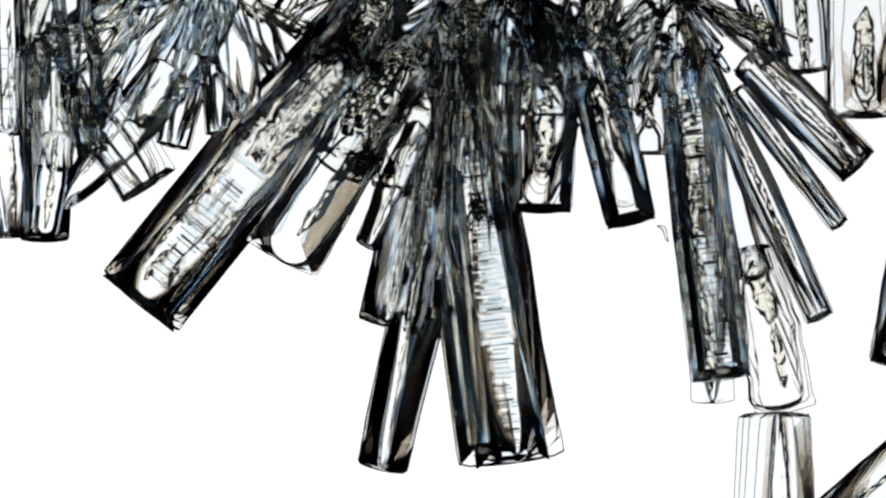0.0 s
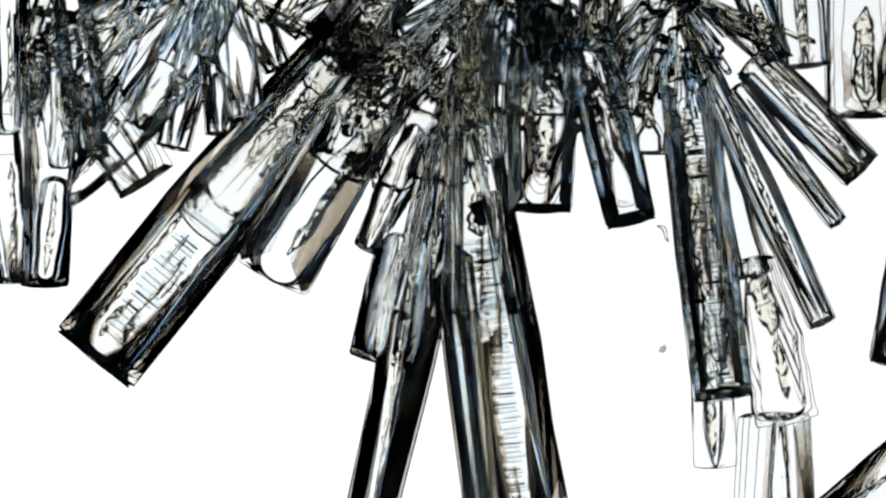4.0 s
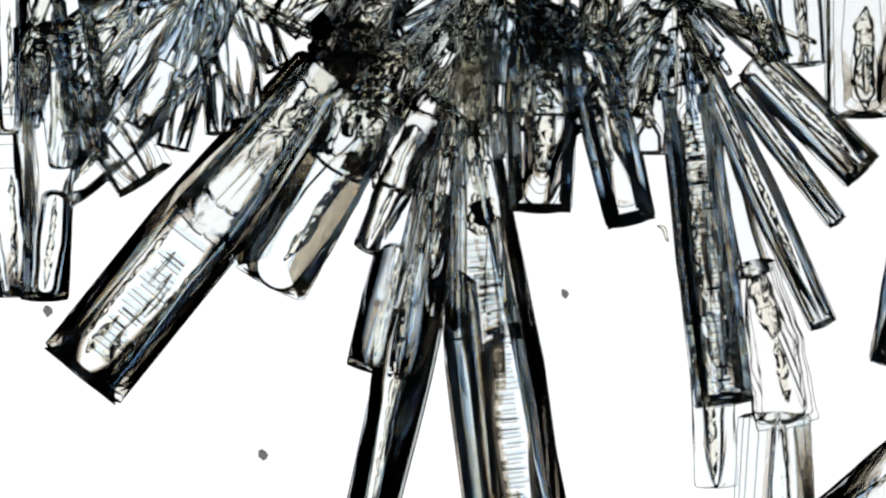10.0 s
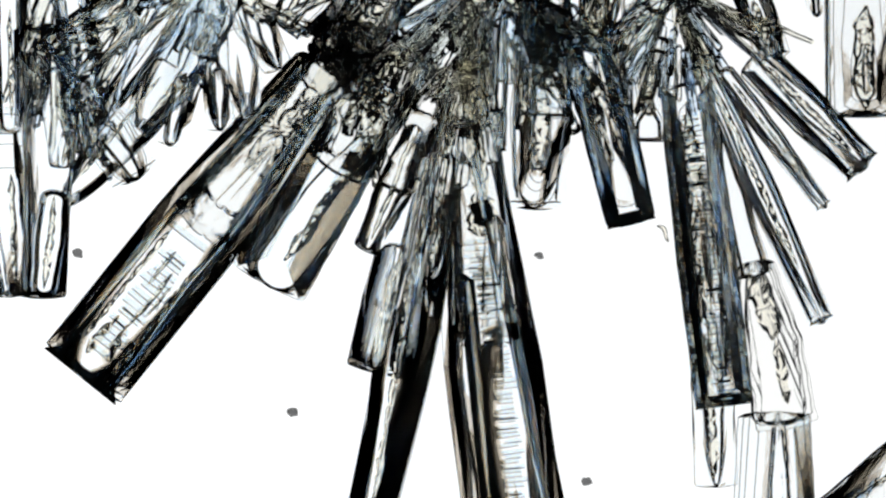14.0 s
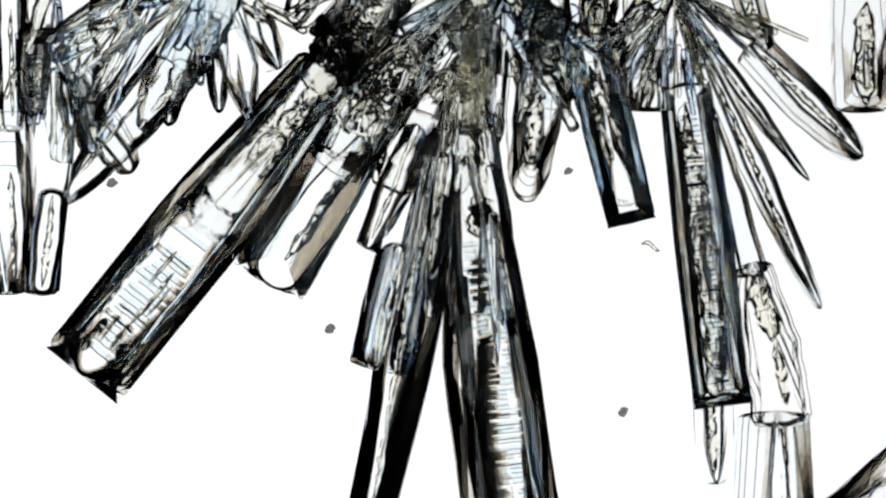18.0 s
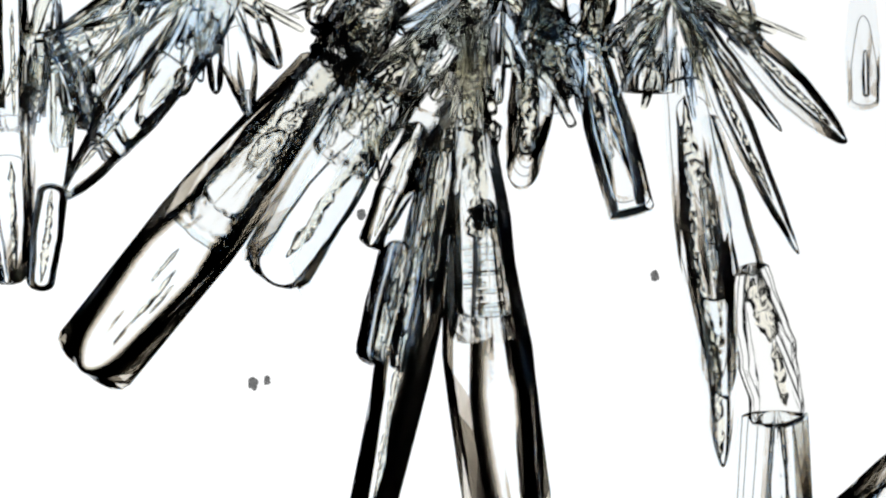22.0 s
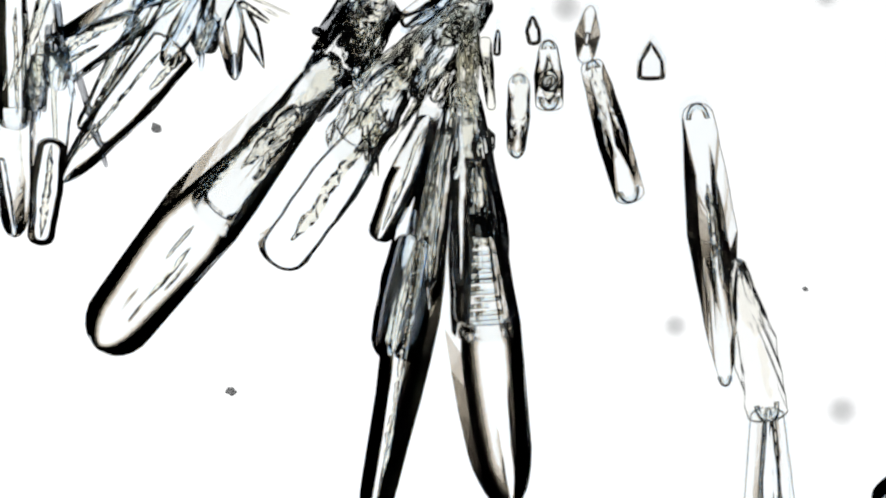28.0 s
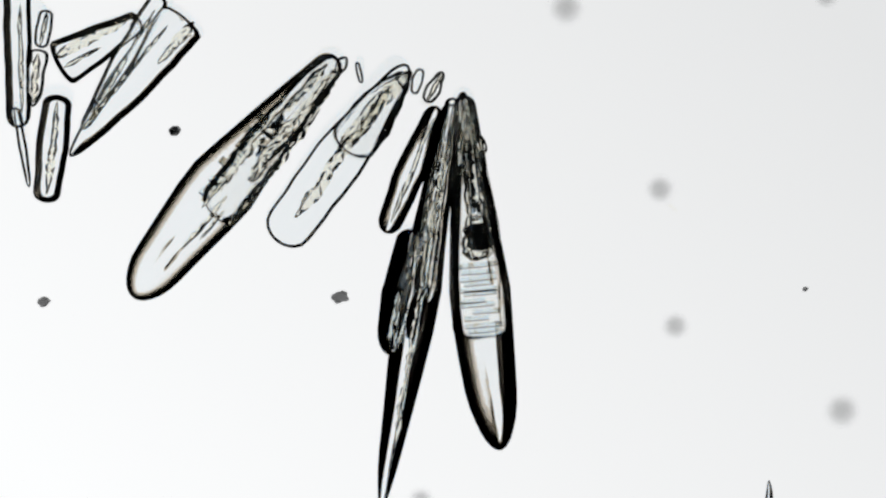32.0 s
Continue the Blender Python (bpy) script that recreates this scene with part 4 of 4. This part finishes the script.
SHARDS = "dark jumbled shard crystal in the cluster's heart"
shards(850, -30, 150, 34, (80, 150), (80, 230), (12, 34), (29, 31.2), 3, SHARDS, (SHARD, SHARD, BLUISH, FLAWED))
shards(870, -40, 170, 24, (30, 100), (80, 220), (12, 34), (24.5, 28), 4, SHARDS, (HALF_SHADED, SHARD, BLUISH, FLAWED))
shards(614, 76, 34, 26, (0, 360), (30, 66), (18, 40), (26, 30.5), 5, SHARDS, (SHADED, SHADED, SHADED, SHARD))
shards(640, 110, 90, 14, (60, 160), (60, 150), (12, 28), (29, 31.5), 6, SHARDS, (HALF_SHADED, SHARD, FLAWED))
shards(650, -40, 110, 18, (50, 160), (60, 170), (12, 30), (27.5, 30.4), 12, SHARDS)
shards(1195, -20, 150, 40, (20, 150), (80, 170), (10, 28), (23.5, 26.5), 7, SHARDS, (SHARD, SHARD, BLUISH, FLAWED))
shards(1190, -30, 60, 34, (20, 112), (110, 210), (8, 18), (23.5, 26.5), 14, SHARDS, (SHARD, BLUISH, HALF_SHADED, FLAWED))
shards(960, -40, 150, 20, (65, 115), (80, 170), (12, 34), (24.5, 27.5), 8, SHARDS, (SHARD, SHARD, BLUISH))
shards(1060, -40, 120, 12, (70, 140), (70, 150), (12, 28), (23.5, 26), 13, SHARDS)
shards(370, -30, 80, 16, (20, 160), (70, 170), (8, 22), (27.5, 31), 9, SHARDS, (SHARD, SHARD, BLUISH))
shards(85, -40, 200, 16, (70, 110), (90, 230), (10, 28), (28.5, 32), 10, SHARDS, (SHARD, HALF_SHADED, BLUISH))
shards(260, -40, 130, 14, (105, 150), (110, 220), (8, 20), (27, 31), 11, SHARDS, (SHARD, SHARD, BLUISH))


# ---- dust adrift ----
def dust(size, seed, rows, label="dark grain of dust adrift above the slide"):
    rnd = random.Random(seed)
    ob = new("dust_grain")
    tagged(ob, label, "dust", "dust")
    bm = bmesh.new()
    bmesh.ops.create_icosphere(bm, subdivisions=3, radius=size * U)
    for v in bm.verts:
        k = 1 + 0.5 * noise.noise(v.co / (size * U) * 1.6 + Vector((seed * 3.1, 0, 0)))
        v.co = Vector((v.co.x * k * 1.15, v.co.y * k * 0.9, v.co.z * k * 0.6))
    part("grain", bm, DUST, ob, smooth=True)
    keys = []
    for t, x, y, z in rows:
        px, py = at(x, y)
        keys.append((t, pose(px, py, z * U, 0, 0, 12 * t)))
    MOVES.append((ob, keys))


dust(9, 1, [(0, -60, 800, 10), (5.5, 18, 666, 10), (6, 32, 655, 10), (9, 75, 575, 10), (13, 122, 478, 10), (17, 185, 352, 10), (25.5, 258, 226, 10), (32, 310, 232, 10)])
dust(9, 2, [(0, 485, 960, 10), (6, 467, 868, 10), (9, 461, 822, 10), (13, 503, 750, 10), (17, 565, 635, 10), (19, 603, 528, 10), (22, 640, 380, 10), (26, 660, 200, -30), (32, 660, 200, -30)])
dust(10, 3, [(0, 260, 1050, 10), (17, 340, 940, 10), (19, 378, 880, 10), (21, 425, 750, 10), (23, 482, 610, 10), (24.5, 560, 510, 10), (26, 600, 420, -40), (32, 600, 300, -40)])
dust(7, 11, [(0, 280, 1042, 10), (17, 362, 934, 10), (19, 402, 874, 10), (21, 450, 744, 10), (23, 507, 604, 10), (24.5, 582, 506, 10), (26, 620, 420, -40), (32, 620, 300, -40)])
dust(7, 4, [(0, 1300, 700, -20), (10, 1000, 520, 10), (13, 950, 477, 10), (17, 994, 346, 10), (19, 1018, 250, 10), (21, 1040, 150, -20), (32, 1040, 100, -20)])
dust(8, 5, [(0, 960, 1100, 10), (13, 1024, 873, 10), (17, 1086, 768, 10), (19, 1118, 682, 10), (23, 1162, 407, 10), (25, 1130, 250, 10), (28, 1000, 190, -20), (32, 990, 100, -20)])
dust(8, 6, [(0, 430, 980, 10), (24, 430, 900, 10), (28, 409, 693, 10), (29.5, 395, 528, 10), (30.5, 388, 420, 10), (32, 308, 231, 10)])
dust(12, 7, [(0, 700, 1100, 10), (27.5, 700, 1000, 10), (29.5, 632, 832, 10), (30.5, 634, 714, 10), (31.2, 620, 620, 10), (32, 603, 526, 10)])
dust(9, 8, [(0, 200, 1100, 10), (28, 190, 980, 10), (30.5, 134, 753, 10), (32, 77, 535, 10)])
dust(4, 9, [(0, 1424, 512, -10), (22, 1424, 512, -10), (22.5, 1425, 512, 3), (32, 1425, 512, 3)])


def flake():
    """A curled sliver that lies by the tall prism and later drifts off."""
    ob = tagged(new("flake"), "tiny curled sliver of crystal beside a prism", "crystal")
    bm = bmesh.new()
    rows = []
    for i in range(9):
        k = i / 8
        x, y, h = 34 * k - 17, 5 * math.sin(k * 5), 2 + 3 * math.sin(k * math.pi)
        rows.append([bm.verts.new((x * U, (y + h * c) * U, h * z * U)) for c, z in ((1, -1), (0.4, 1.5), (-0.4, 1.5), (-1, -1))])
    for r0, r1 in zip(rows, rows[1:]):
        for j in range(4):
            bm.faces.new((r0[j], r0[(j + 1) % 4], r1[(j + 1) % 4], r1[j]))
    bm.faces.new(rows[0])
    bm.faces.new(rows[-1])
    part("sliver", bm, CORE, ob)
    keys = [(0, 1175, 412, -45), (14.5, 1175, 412, -45), (17, 1157, 437, -20), (19, 1150, 428, -10), (21, 1180, 380, -10)]
    keys = [(t, pose(*at(x, y), 2 * U, 0, 0, a)) for t, x, y, a in keys]
    MOVES.append((ob, keys + [(22, pose(*at(1190, 370), -9 * U, 0, 0, -10)), (32, pose(*at(1190, 370), -9 * U, 0, 0, -10))]))


flake()


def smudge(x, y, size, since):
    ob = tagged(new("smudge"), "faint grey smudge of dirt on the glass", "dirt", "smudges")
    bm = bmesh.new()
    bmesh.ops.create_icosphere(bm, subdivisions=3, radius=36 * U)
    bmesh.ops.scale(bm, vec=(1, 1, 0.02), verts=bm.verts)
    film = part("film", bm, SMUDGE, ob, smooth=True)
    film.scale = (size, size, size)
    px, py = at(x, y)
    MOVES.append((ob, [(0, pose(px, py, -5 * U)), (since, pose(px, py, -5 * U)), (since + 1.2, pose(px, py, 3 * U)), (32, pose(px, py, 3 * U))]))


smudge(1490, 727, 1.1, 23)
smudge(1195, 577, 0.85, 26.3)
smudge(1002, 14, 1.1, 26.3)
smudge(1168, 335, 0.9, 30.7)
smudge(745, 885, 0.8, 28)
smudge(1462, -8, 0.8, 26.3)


def motions():
    for thing, rows in MOVES:
        walk(thing, rows)


motions()
